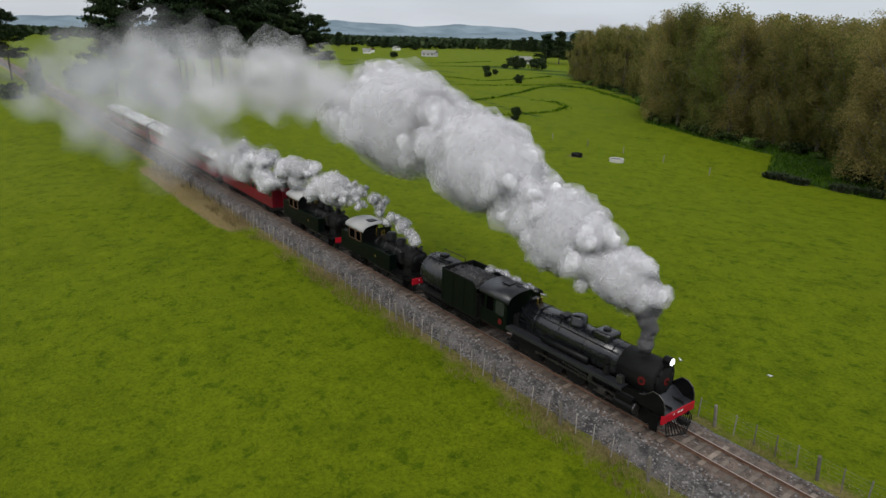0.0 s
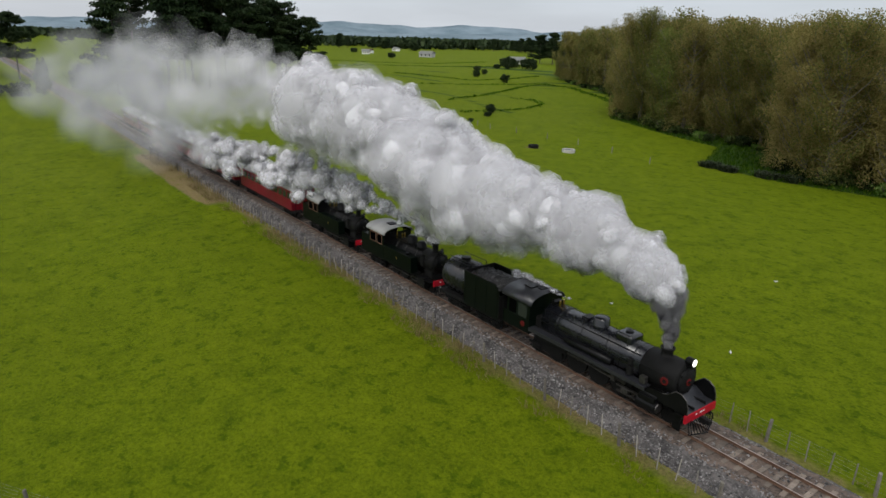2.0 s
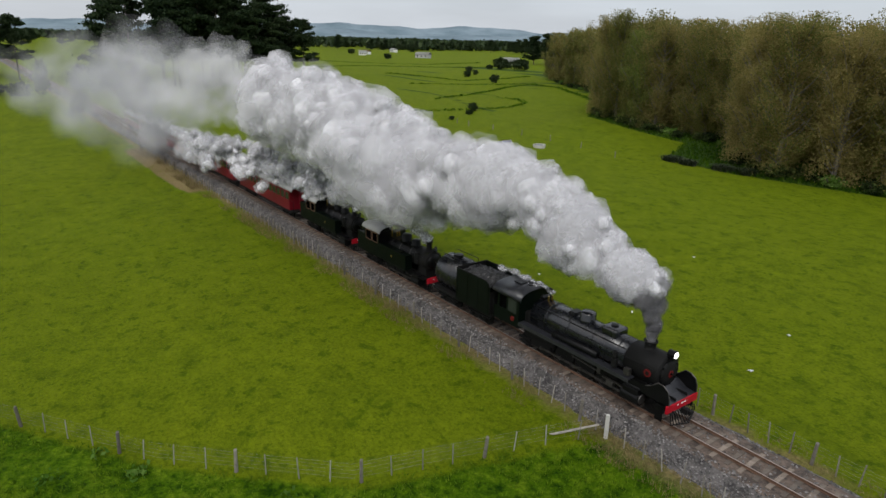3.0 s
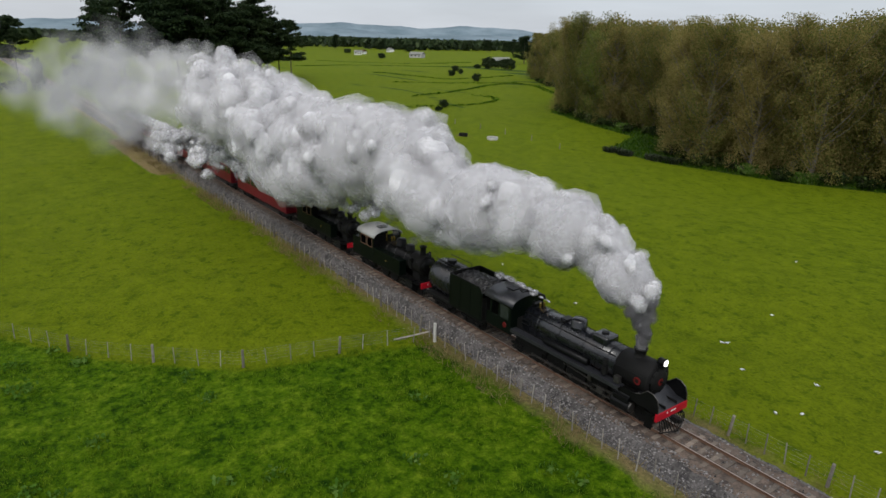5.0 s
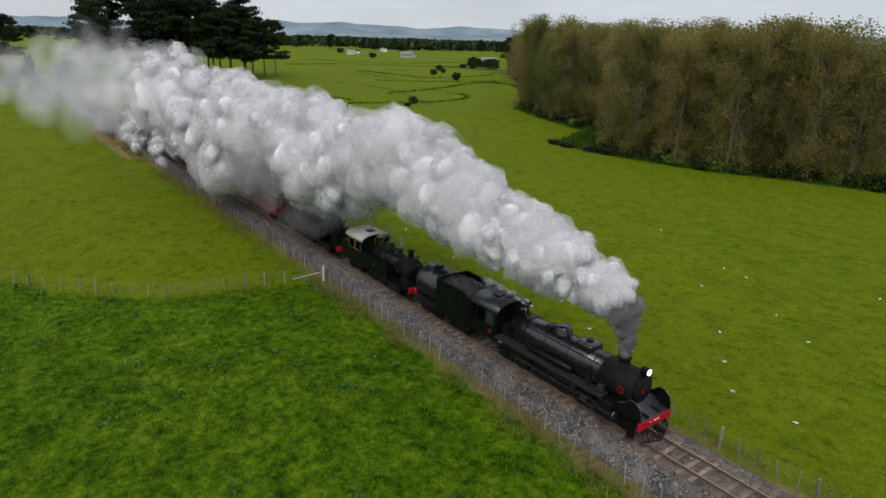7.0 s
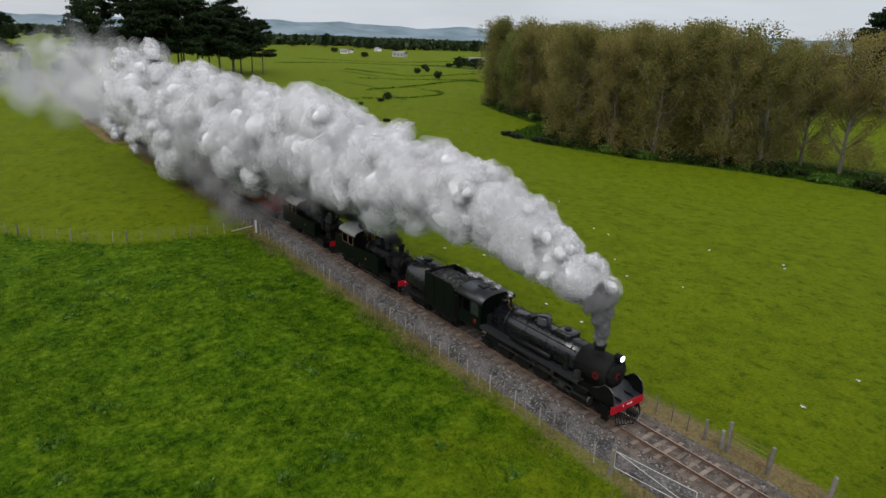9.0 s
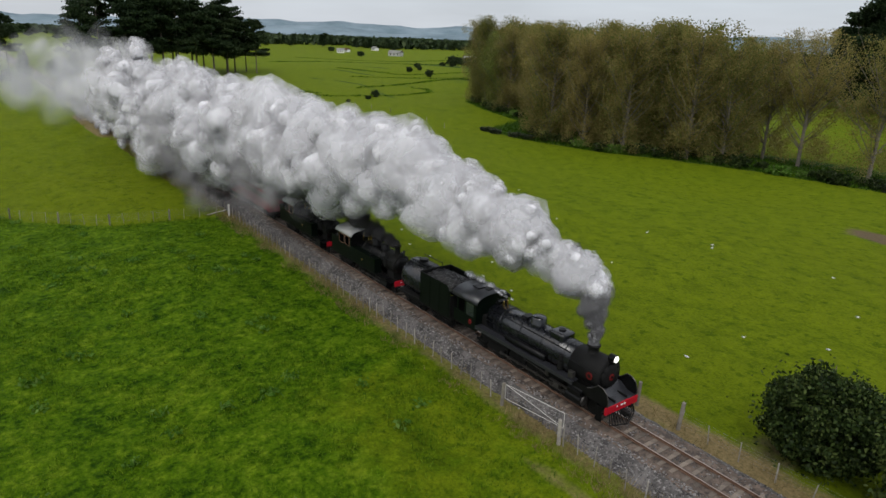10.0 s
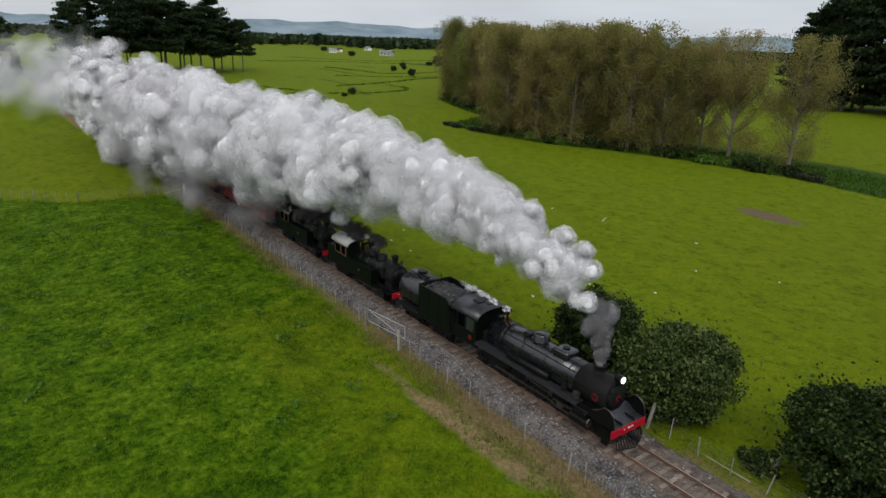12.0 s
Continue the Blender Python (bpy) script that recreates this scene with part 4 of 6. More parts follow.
def build_tender():
    t = thing("locomotive_tender", "black coal tender with a round water tank behind", "tender")
    # coal bunker with flared sides
    for s in (-1, 1):
        part("bunker_side", prism(B(), [(-15.7, 1.05), (-12.45, 1.05), (-12.45, 2.75), (-12.8, 3.12), (-15.7, 3.12)], s * 1.2, s * 1.24), M_OLIVE, t, "dark green bunker side")
        bm = B()
        rod(bm, (-12.8, s * 1.22, 3.13), (-15.7, s * 1.22, 3.13), 0.035, seg=8)
        part("bunker_rim", bm, M_BLACK, t)
        bm = B()
        for x in (-12.6, -13.6, -14.6, -15.6):
            box(bm, x - 0.03, x + 0.03, s * 1.24, s * 1.262, 1.08, 3.05)
        part("bunker_rib", bm, M_OLIVE, t)
        handrail(t, [(-12.4, s * 1.27, 1.2), (-12.4, s * 1.27, 2.6)])
    part("bunker_front", box(B(), -12.5, -12.45, -1.2, 1.2, 1.05, 2.5), M_SOOT, t)
    part("bunker_back", box(B(), -15.75, -15.7, -1.2, 1.2, 1.05, 3.15), M_SOOT, t)
    # heaped coal
    rng = np.random.RandomState(3)
    bm = B()
    gx, gy = 26, 18
    grid = [[bm.verts.new((-15.65 + 3.15 * i / gx, -1.18 + 2.36 * j / gy,
                           2.75 + 0.42 * math.sin(math.pi * j / gy) * (0.5 + 0.5 * math.sin(math.pi * min(1, (gx - i) / gx * 1.1))) + rng.uniform(-0.07, 0.07))) for j in range(gy + 1)] for i in range(gx + 1)]
    for i in range(gx):
        for j in range(gy):
            bm.faces.new((grid[i][j], grid[i + 1][j], grid[i + 1][j + 1], grid[i][j + 1]))
    for k in range(260):
        x, y = rng.uniform(-15.5, -12.7), rng.uniform(-1.05, 1.05)
        bmesh.ops.create_icosphere(bm, subdivisions=1, radius=rng.uniform(0.05, 0.12), matrix=pose(x, y, 2.78 + 0.4 * math.cos(y * 1.35) * (0.6 + 0.1 * rng.rand()), *rng.uniform(0, 360, 3)) @ Matrix.Diagonal((1.2, 0.8, 0.7, 1)))
    tagged(part("coal", bm, M_COAL, t, "heap of black coal"), kind="stuff")
    part("water_tank", lathe(B(), [(-18.35, 0.6), (-18.25, 1.05), (-18.1, 1.14), (-15.75, 1.14)], (0, 0, 2.05), seg=36), M_BOILER, t, "dark round-sided water tank", True)
    bm = B()
    for x in (-17.9, -16.8, -15.9):
        lathe(bm, [(x - 0.03, 1.14), (x - 0.03, 1.152), (x + 0.03, 1.152), (x + 0.03, 1.14)], (0, 0, 2.05))
    part("tank_band", bm, M_BOILER, t)
    bm = lathe(B(), [(3.12, 0.32), (3.34, 0.32), (3.36, 0.3), (3.38, 0.1)], (-17.1, 0, 0), "z", 18)
    box(bm, -17.9, -16.2, -0.55, -0.35, 3.05, 3.1)
    box(bm, -17.9, -16.2, 0.35, 0.55, 3.05, 3.1)
    part("filler_hatch", bm, M_BLACK, t)
    for s in (-1, 1):
        handrail(t, [(-18.0, s * 0.6, 3.35), (-15.8, s * 0.6, 3.35), (-15.8, s * 0.6, 3.05)], 0.022)
    part("underframe", box(B(), -18.3, -12.35, -1.15, 1.15, 0.88, 1.06, 0.03), M_SOOT, t)
    for xs in ((-13.2, -14.5), (-16.3, -17.6)):
        for x in xs:
            wheel_pair(t, x, 0.43, 9)
        bogie_side(t, xs, 0.82, 0.43, 0.43)
    bm = box(B(), -18.8, -18.3, -0.12, 0.12, 0.5, 0.75, 0.03)
    part("coupler", bm, M_SOOT, t)
    RIDES.append((t, 0.0))


def build_tank_engine(x0, label, roof_mat, plate):
    """A small side-tank engine, whose front beam stands x0 behind the train's front."""
    e = thing("tank_locomotive", label, "locomotive", "tank engines")
    zc = 2.02
    part("boiler", lathe(B(), [(-6.0, 0.68), (-1.9, 0.66)], (0, 0, zc), seg=28), M_BLACK, e, "", True)
    for x in (-5.0, -3.9, -2.6):
        part("boiler_band", lathe(B(), [(x - 0.04, 0.68), (x - 0.04, 0.695), (x + 0.04, 0.695), (x + 0.04, 0.68)], (0, 0, zc), seg=28), M_STEEL, e, "bright boiler band")
    part("smokebox", lathe(B(), [(-2.0, 0.72), (-0.62, 0.72), (-0.56, 0.69)], (0, 0, zc), seg=28), M_SOOT, e, "sooty black smokebox", True)
    d = part("smokebox_door", lathe(B(), [(-0.56, 0.56), (-0.50, 0.54), (-0.42, 0.3), (-0.39, 0.05)], (0, 0, zc), seg=24), M_BLACK, e, "", True)
    bm = rod(B(), (-0.4, 0, zc), (-0.3, 0, zc), 0.04, seg=8)
    rod(bm, (-0.34, 0, zc), (-0.34, 0.12, zc - 0.18), 0.016, seg=6)
    part("door_dart", bm, M_STEEL, d)
    part("chimney", lathe(B(), [(2.62, 0.36), (2.7, 0.24), (2.85, 0.2), (3.22, 0.2), (3.28, 0.27), (3.36, 0.27), (3.36, 0.2), (3.0, 0.17)], (-1.15, 0, 0), "z", 18), M_SOOT, e, "", True)
    lamp = part("headlamp", lathe(B(), [(-0.62, 0.13), (-0.36, 0.14), (-0.33, 0.12)], (0, 0, 2.88), seg=16), M_BLACK, e)
    part("lamp_glass", lathe(B(), [(-0.33, 0.11), (-0.31, 0.07)], (0, 0, 2.88), seg=14), M_GLASS, lamp)
    part("sandbox", lathe(B(), [(2.6, 0.4), (2.7, 0.33), (3.0, 0.32), (3.06, 0.26), (3.08, 0.1)], (-2.75, 0, 0), "z", 18), M_BLACK, e, "", True)
    part("steam_dome", lathe(B(), [(2.6, 0.45), (2.72, 0.37), (3.1, 0.36), (3.18, 0.3), (3.21, 0.1)], (-3.95, 0, 0), "z", 20), M_BLACK, e, "", True)
    bm = B()
    for y in (-0.1, 0.1):
        rod(bm, (-5.1, y, 2.6), (-5.1, y, 3.05), 0.05, seg=8)
    rod(bm, (-5.5, -0.3, 2.6), (-5.5, -0.3, 3.2), 0.03, seg=8)
    part("safety_valve", bm, M_BRASS, e)
    bm = rod(B(), (-1.6, -0.72, 1.75), (-1.6, -0.72, 2.5), 0.14, seg=12)
    part("air_pump", bm, M_SOOT, e)
    bm = B()
    rod(bm, (-0.9, 0.3, 2.75), (-0.75, 0.3, 2.95), 0.1, seg=10)
    rod(bm, (-5.9, -0.45, 2.6), (-2.0, -0.45, 2.58), 0.025, seg=6)
    part("generator", bm, M_BLACK, e)
    for s in (-1, 1):
        bm = box(B(), -5.95, -2.35, s * 0.62, s * 1.2, 1.02, 2.12, 0.03)
        tank = part("side_tank", bm, M_GREEN, e, "dark green side tank")
        part("emblem", lathe(B(), [(1.2 * s, 0.09), (1.206 * s, 0.09)], (-4.2, 0, 1.6), "y", 14), M_BRASS, tank, "small brass plate")
        part("tank_filler", rod(B(), (-3.2, s * 0.9, 2.1), (-3.2, s * 0.9, 2.22), 0.16, seg=12), M_BLACK, tank)
        part("running_board", box(B(), -9.2, -0.1, s * 0.7, s * 1.18, 0.98, 1.02), M_BLACK, e)
        part("main_frame", box(B(), -9.0, -0.1, s * 0.42, s * 0.46, 0.5, 1.0), M_SOOT, e)
        bm = B()
        rod(bm, (-1.6, s * 0.93, 0.62), (-0.75, s * 0.93, 0.62), 0.27, seg=16)
        box(bm, -1.55, -0.8, s * 0.7, s * 1.16, 0.7, 1.1, 0.04)
        part("cylinder", bm, M_BLACK, e)
        bm = B()
        box(bm, -2.6, -1.6, s * 0.88, s * 0.98, 0.72, 0.77)
        box(bm, -2.6, -1.6, s * 0.88, s * 0.98, 0.47, 0.52)
        part("slide_bar", bm, M_STEEL, e)
        handrail(e, [(-5.9, s * 0.72, 2.35), (-0.7, s * 0.76, 2.4)])
        # cab side with window
        bm = B()
        for a, b, z0, z1 in ((-8.1, -5.95, 1.02, 2.05), (-6.15, -5.95, 2.05, 2.85), (-7.0, -6.88, 2.05, 2.85), (-8.1, -7.85, 2.05, 2.85), (-8.1, -5.95, 2.8, 2.95)):
            box(bm, a, b, s * 1.17, s * 1.2, z0, z1)
        cab = part("cab_side", bm, M_GREEN, e, "dark green cab side")
        bm = B()
        for a, b in ((-6.88, -6.15), (-7.85, -7.0)):
            for u0, u1, z0, z1 in ((a, b, 2.05, 2.1), (a, b, 2.74, 2.8), (a, a + 0.05, 2.1, 2.74), (b - 0.05, b, 2.1, 2.74)):
                box(bm, u0, u1, s * 1.2, s * 1.215, z0, z1)
        part("window_frame", bm, M_RUSTY, cab, "brown varnished window frame")
        bm = box(B(), -9.15, -8.1, s * 1.14, s * 1.18, 1.02, 2.35)
        part("bunker_side", bm, M_GREEN, e)
    part("bunker_back", box(B(), -9.15, -9.1, -1.14, 1.14, 1.02, 2.35), M_GREEN, e)
    part("coal_load", box(B(), -9.1, -8.1, -1.1, 1.1, 2.0, 2.3, 0.12), M_COAL, e)
    part("cab_front", box(B(), -5.98, -5.94, -1.16, 1.16, 2.1, 2.95), M_BLACK, e)
    part("cab_back", box(B(), -8.12, -8.08, -1.16, 1.16, 1.1, 2.95), M_BLACK, e)
    roof = part("cab_roof", arch(B(), -8.35, -5.75, 1.18, 2.9, 3.36, 0.05, 14, 0.08), roof_mat, e, "pale curved cab roof", True)
    part("roof_hatch", box(B(), -7.0, -6.4, -0.3, 0.3, 3.34, 3.42, 0.02), M_BLACK, roof)
    part("firebox", box(B(), -6.4, -4.6, -0.6, 0.6, 0.5, 2.0, 0.08), M_SOOT, e)
    part("smokebox_saddle", box(B(), -1.7, -0.8, -0.5, 0.5, 0.5, 1.5, 0.05), M_SOOT, e)
    part("bunker_floor", box(B(), -9.15, -5.95, -1.12, 1.12, 0.9, 1.02), M_SOOT, e)
    red_beam(e, 0.0, 0.9, 0.9)
    cow_catcher(e, 0.0)
    for x in (-0.7, -1.75):
        wheel_pair(e, x, 0.36, 8)
    for x in (-2.75, -4.0, -5.25):
        wheel_pair(e, x, 0.57, 11)
    for x in (-6.9, -8.3):
        wheel_pair(e, x, 0.36, 8)
    bogie_side(e, (-6.9, -8.3), 0.75, 0.36, 0.36)
    for s in (-1, 1):
        bm = box(B(), -2.6, 0.1, -0.025, 0.025, -0.045, 0.045, 0.01)
        for x in (-2.5, -1.25, 0.0):
            rod(bm, (x, -0.04, 0), (x, 0.04, 0), 0.08, seg=10)
        r = part("coupling_rod", bm, M_STEEL, e)
        RODS.append((r, (-2.75, s * 0.7, 0.57), 0.27, 90 if s > 0 else 0))
    bm = box(B(), -9.7, -9.15, -0.12, 0.12, 0.5, 0.75, 0.03)
    part("coupler", bm, M_SOOT, e)
    RIDES.append((e, x0))


def build_carriage(x0, length, label, body, roof_mat, vents, dark_windows):
    c = thing("railway_carriage", label, "carriage", "carriages of the train")
    L = length - 0.7
    x_back = -L - 0.35
    a, b = x_back + 0.75, -1.1
    n = max(6, int((b - a) / 0.95))
    w = (b - a) / n
    for s in (-1, 1):
        bm = B()
        box(bm, a, b, s * 1.16, s * 1.2, 0.95, 1.95)
        box(bm, a, b, s * 1.16, s * 1.2, 2.62, 2.9)
        for k in range(n + 1):
            box(bm, a + k * w - 0.09, a + k * w + 0.09, s * 1.16, s * 1.2, 1.95, 2.62)
        side = part("body_side", bm, body, c)
        for k in range(n):
            part("window_pane", box(B(), a + k * w + 0.09, a + (k + 1) * w - 0.09, s * 1.172, s * 1.184, 1.95, 2.62), M_GLASS, side)
        bm = box(B(), a, b, s * 1.2, s * 1.215, 1.84, 1.92)
        part("waist_rail", bm, body, side)
        bm = B()
        rod(bm, (a + 3.2, s * 0.95, 0.62), (b - 3.2, s * 0.95, 0.62), 0.03, seg=6)
        for k in range(3):
            rod(bm, (a + 3.2 + k, s * 0.95, 0.9), (a + 3.2 + k, s * 0.95, 0.55), 0.02, seg=5)
        part("truss_rod", bm, M_SOOT, c)
    for x in (a, b):
        part("body_end", box(B(), x - 0.03, x + 0.03, -1.16, 1.16, 0.95, 2.9), body, c)
        for y in (-1.1, 1.1):
            end = x + (0.7 if x == b else -0.7)
            handrail(c, [(end, y, 0.95), (end, y, 1.9), (x, y, 1.9)])
    part("floor", box(B(), x_back, -0.35, -1.15, 1.15, 0.82, 0.95), M_SOOT, c)
    for x, u in ((x_back + 0.05, 1), (-0.4, -1)):
        part("gangway", box(B(), x - 0.05, x + 0.05, -0.45, 0.45, 0.95, 2.75, 0.02), body, c, "dark gangway end")
    roof = part("roof", arch(B(), x_back, -0.35, 1.2, 2.86, 3.4, 0.05, 14, 0.06), roof_mat, c, "", True)
    for k in range(vents):
        x = a + (b - a) * (k + 0.5) / vents
        for y in (-0.42, 0.42):
            bm = rod(B(), (x, y, 3.3), (x, y, 3.46), 0.09, 0.11, seg=8)
            part("roof_vent", bm, M_SOOT, roof)
    for xm in (a + 1.6, b - 1.6):
        for x in (xm - 0.75, xm + 0.75):
            wheel_pair(c, x, 0.38, 8)
        bogie_side(c, (xm - 0.75, xm + 0.75), 0.8, 0.38, 0.38)
    RIDES.append((c, x0))


RODS = []      # (rod, its place, crank, phase)
build_main_engine()
build_tender()
build_tank_engine(-19.3, "small black and green tank engine, pale cab roof, trailing the tender", M_ROOFGREY, 1)
build_tank_engine(-29.9, "small black tank engine behind another, coupled to red carriages", M_ROOFGREY, 1)
build_carriage(-40.4, 15.3, "bright red wooden carriage with a window band, grey roof", M_CARRED, M_ROOFGREY, 6, True)
build_carriage(-55.7, 15.1, "bright red wooden carriage in the middle of the train", M_CARRED, M_WHITEROOF, 7, True)
build_carriage(-70.8, 15.1, "red wooden carriage with a pale vented roof", M_CARRED, M_WHITEROOF, 8, True)
build_carriage(-85.9, 15.0, "faded maroon carriage with a grey roof", M_MAROON, M_WHITEROOF, 6, True)
build_carriage(-100.9, 12.8, "faded maroon carriage at the train's tail", M_MAROON, M_ROOFGREY, 5, True)


# ---- trees and plants ----
def leaf_quads(centres, size, rng, flat=0.0, aspect=0.6, tri=False):
    """Small leaf quads round the given centres, turned at random."""
    n = len(centres)
    u = rng.normal(size=(n, 3))
    u /= np.linalg.norm(u, axis=1, keepdims=True)
    v = rng.normal(size=(n, 3))
    v[:, 2] += flat
    v -= (v * u).sum(1, keepdims=True) * u
    v /= np.linalg.norm(v, axis=1, keepdims=True)
    s = size * rng.uniform(0.6, 1.4, (n, 1))
    a, b = u * s, v * s * aspect
    if tri:
        return np.stack([centres - a, centres + b * 1.3, centres + a * 0.9 - b * 0.5], 1)
    return np.stack([centres - a - b * 0.3, centres + b, centres + a + b * 0.2, centres - b], 1)


def limb(bm, pts, r0, r1, seg=7):
    k = len(pts) - 1
    for i in range(k):
        rod(bm, pts[i], pts[i + 1], r0 + (r1 - r0) * i / k, r0 + (r1 - r0) * (i + 1) / k, seg, caps=False)


def poplar(seed, h, spread, leaves, bare=0.0, label="", low=0.05, limbs=74, leaf=0.115, foliage=None):
    """A tall poplar: many steep limbs, small bronze leaves in sprays with gaps."""
    rng = np.random.RandomState(seed)
    t = thing("poplar_tree", label, "tree", "trees of the wood")
    bm = B()
    limb(bm, [(0, 0, -0.3), (rng.normal(0, 0.1), rng.normal(0, 0.1), h * 0.3), (rng.normal(0, 0.3), rng.normal(0, 0.3), h * 0.65), (rng.normal(0, 0.3), rng.normal(0, 0.3), h * 0.97)], 0.36, 0.04, 9)
    sprays = []
    for k in range(limbs):
        z0 = h * rng.uniform(low, 0.86)
        w = rng.uniform(0, 6.28)
        env = spread * (math.sin(math.pi * min(1, (z0 / h) * 0.72 + 0.26)) ** 0.7)
        L = env * rng.uniform(0.6, 1.25)
        rise = L * rng.uniform(0.6, 1.6)
        p = [np.array([0, 0, z0]), np.array([0.5 * L * math.cos(w), 0.5 * L * math.sin(w), z0 + 0.4 * rise]), np.array([L * math.cos(w), L * math.sin(w), min(h * 1.02, z0 + rise)])]
        limb(bm, [tuple(q) for q in p], 0.11, 0.02, 5)
        for j in range(9):
            u = rng.uniform(0.3, 1.05)
            q = p[0] + (p[2] - p[0]) * u + rng.normal(0, 0.55, 3)
            sprays.append(q)
    for j in range(70):
        w, rr = rng.uniform(0, 6.28), spread * rng.uniform(0.25, 0.9)
        sprays.append(np.array([rr * math.cos(w), rr * math.sin(w), rng.uniform(1.0, 5.5)]))
    part("trunk", bm, M_PALEBARK, t, "pale grey trunk with steep limbs")
    sprays = np.array(sprays)
    per = leaves // len(sprays)
    dens = rng.gamma(1.5, 1.0, len(sprays))
    cent = []
    for q, d in zip(sprays, dens):
        m = int(per * d * (1 - bare) / 1.5)
        c = np.clip(rng.normal(0, 1, (m, 3)), -1.7, 1.7) * (0.52, 0.52, 0.80) + q
        cent.append(c)
    cent = np.concatenate(cent)
    cent = cent[(cent[:, 2] > 0.4) & (cent[:, 2] < h * 1.03)]
    ob = new("crown", quads_mesh("crown", leaf_quads(cent, leaf, rng, tri=True, aspect=0.8), foliage or M_POPLAR, 3))
    ob.parent = t
    return t


def pine(seed, h, spread, label, base=0.35, boughs=44):
    """An old pine: bare trunk, level boughs with dense dark tufts."""
    rng = np.random.RandomState(seed)
    t = thing("pine_tree", label, "tree", "stand of pines")
    bm = B()
    lean = rng.normal(0, 0.6, 2)
    limb(bm, [(0, 0, -0.4), (lean[0] * 0.3, lean[1] * 0.3, h * 0.4), (lean[0], lean[1], h * 0.95)], 0.42, 0.06, 8)
    cent = []
    for k in range(boughs):
        z = h * rng.uniform(base, 0.98)
        w = rng.uniform(0, 6.28)
        L = spread * rng.uniform(0.5, 1.1) * (1.15 - 0.75 * max(0, (z / h - base) / (1 - base)) ** 1.5)
        end = np.array([L * math.cos(w), L * math.sin(w), z + L * rng.uniform(0.0, 0.35)])
        start = np.array([lean[0] * z / h, lean[1] * z / h, z])
        limb(bm, [tuple(start), tuple((start + end) / 2 + (0, 0, -0.1)), tuple(end)], 0.09, 0.02, 5)
        for j in range(7):
            q = start + (end - start) * rng.uniform(0.35, 1.05)
            m = rng.randint(30, 75)
            cent.append(rng.normal(0, 1, (m, 3)) * (0.85, 0.85, 0.32) + q + (0, 0, 0.25))
    part("trunk", bm, M_BARK, t, "bare dark trunk")
    ob = new("crown", quads_mesh("crown", leaf_quads(np.concatenate(cent), 0.34, rng, 0.4), M_PINE))
    ob.parent = t
    return t


def bush(name, seed, rx, ry, h, n, size, material, label, lumps=26):
    """A dense bush: leaf sprays over many lumps, with a few stems within."""
    rng = np.random.RandomState(seed)
    t = thing(name, label, "bush", "trackside bushes" if name == "bush" else "")
    bm = B()
    for k in range(9):
        w = rng.uniform(0, 6.28)
        limb(bm, [(0, 0, -0.2), (rx * 0.3 * math.cos(w), ry * 0.3 * math.sin(w), h * 0.4), (rx * 0.7 * math.cos(w), ry * 0.7 * math.sin(w), h * rng.uniform(0.6, 0.9))], 0.09, 0.02, 6)
    part("stem", bm, M_BARK, t)
    cent = []
    for k in range(lumps):
        w = rng.uniform(0, 6.28)
        el = math.asin(rng.uniform(-0.85, 1.0))
        out = rng.uniform(0.62, 1.16)
        q = np.array([rx * 0.78 * out * math.cos(w) * math.cos(el), ry * 0.78 * out * math.sin(w) * math.cos(el), h * 0.45 + h * 0.42 * out * math.sin(el)])
        d = rng.normal(0, 1, (n // lumps, 3))
        d /= np.linalg.norm(d, axis=1, keepdims=True)
        cent.append(q + d * rng.uniform(0.72, 1.05, (len(d), 1)) * np.array([rx, ry, h * 0.55]) * rng.uniform(0.10, 0.24))
        cent.append(q * rng.uniform(0.9, 1.10) + rng.normal(0, 1, (n // lumps // 3, 3)) * np.array([rx, ry, h * 0.5]) * 0.07)
    cent.append(rng.normal(0, 0.36, (n // 3, 3)) * (rx, ry, h * 0.5) + (0, 0, h * 0.42))
    cent = np.concatenate(cent)
    cent = cent[cent[:, 2] > 0.05]
    ob = new("crown", quads_mesh("crown", leaf_quads(cent, size, rng, 0.3), material))
    ob.parent = t
    return t


def put(ob, x, y, turn=0.0, s=1.0, dz=0.0):
    ob.matrix_basis = pose(x, y, float(land(x, y)) + dz, 0, 0, turn)
    ob.scale = (s, s, s)
    return ob


def scatter(models, places, rng, smin=0.88, smax=1.12):
    first = set()
    for k, (x, y, *sz) in enumerate(places):
        m = models[rng.randint(len(models))]
        s = (sz[0] if sz else 1.0) * rng.uniform(smin, smax)
        if m.name not in first:
            first.add(m.name)
            put(m, x, y, rng.uniform(0, 360), s)
        else:
            c = copy_thing(m, pose(x, y, float(land(x, y)), 0, 0, rng.uniform(0, 360)))
            c.scale = (s, s, s)
    for m in models:
        if m.name not in first:
            put(m, places[0][0] + 3, places[0][1] + 4, 40)


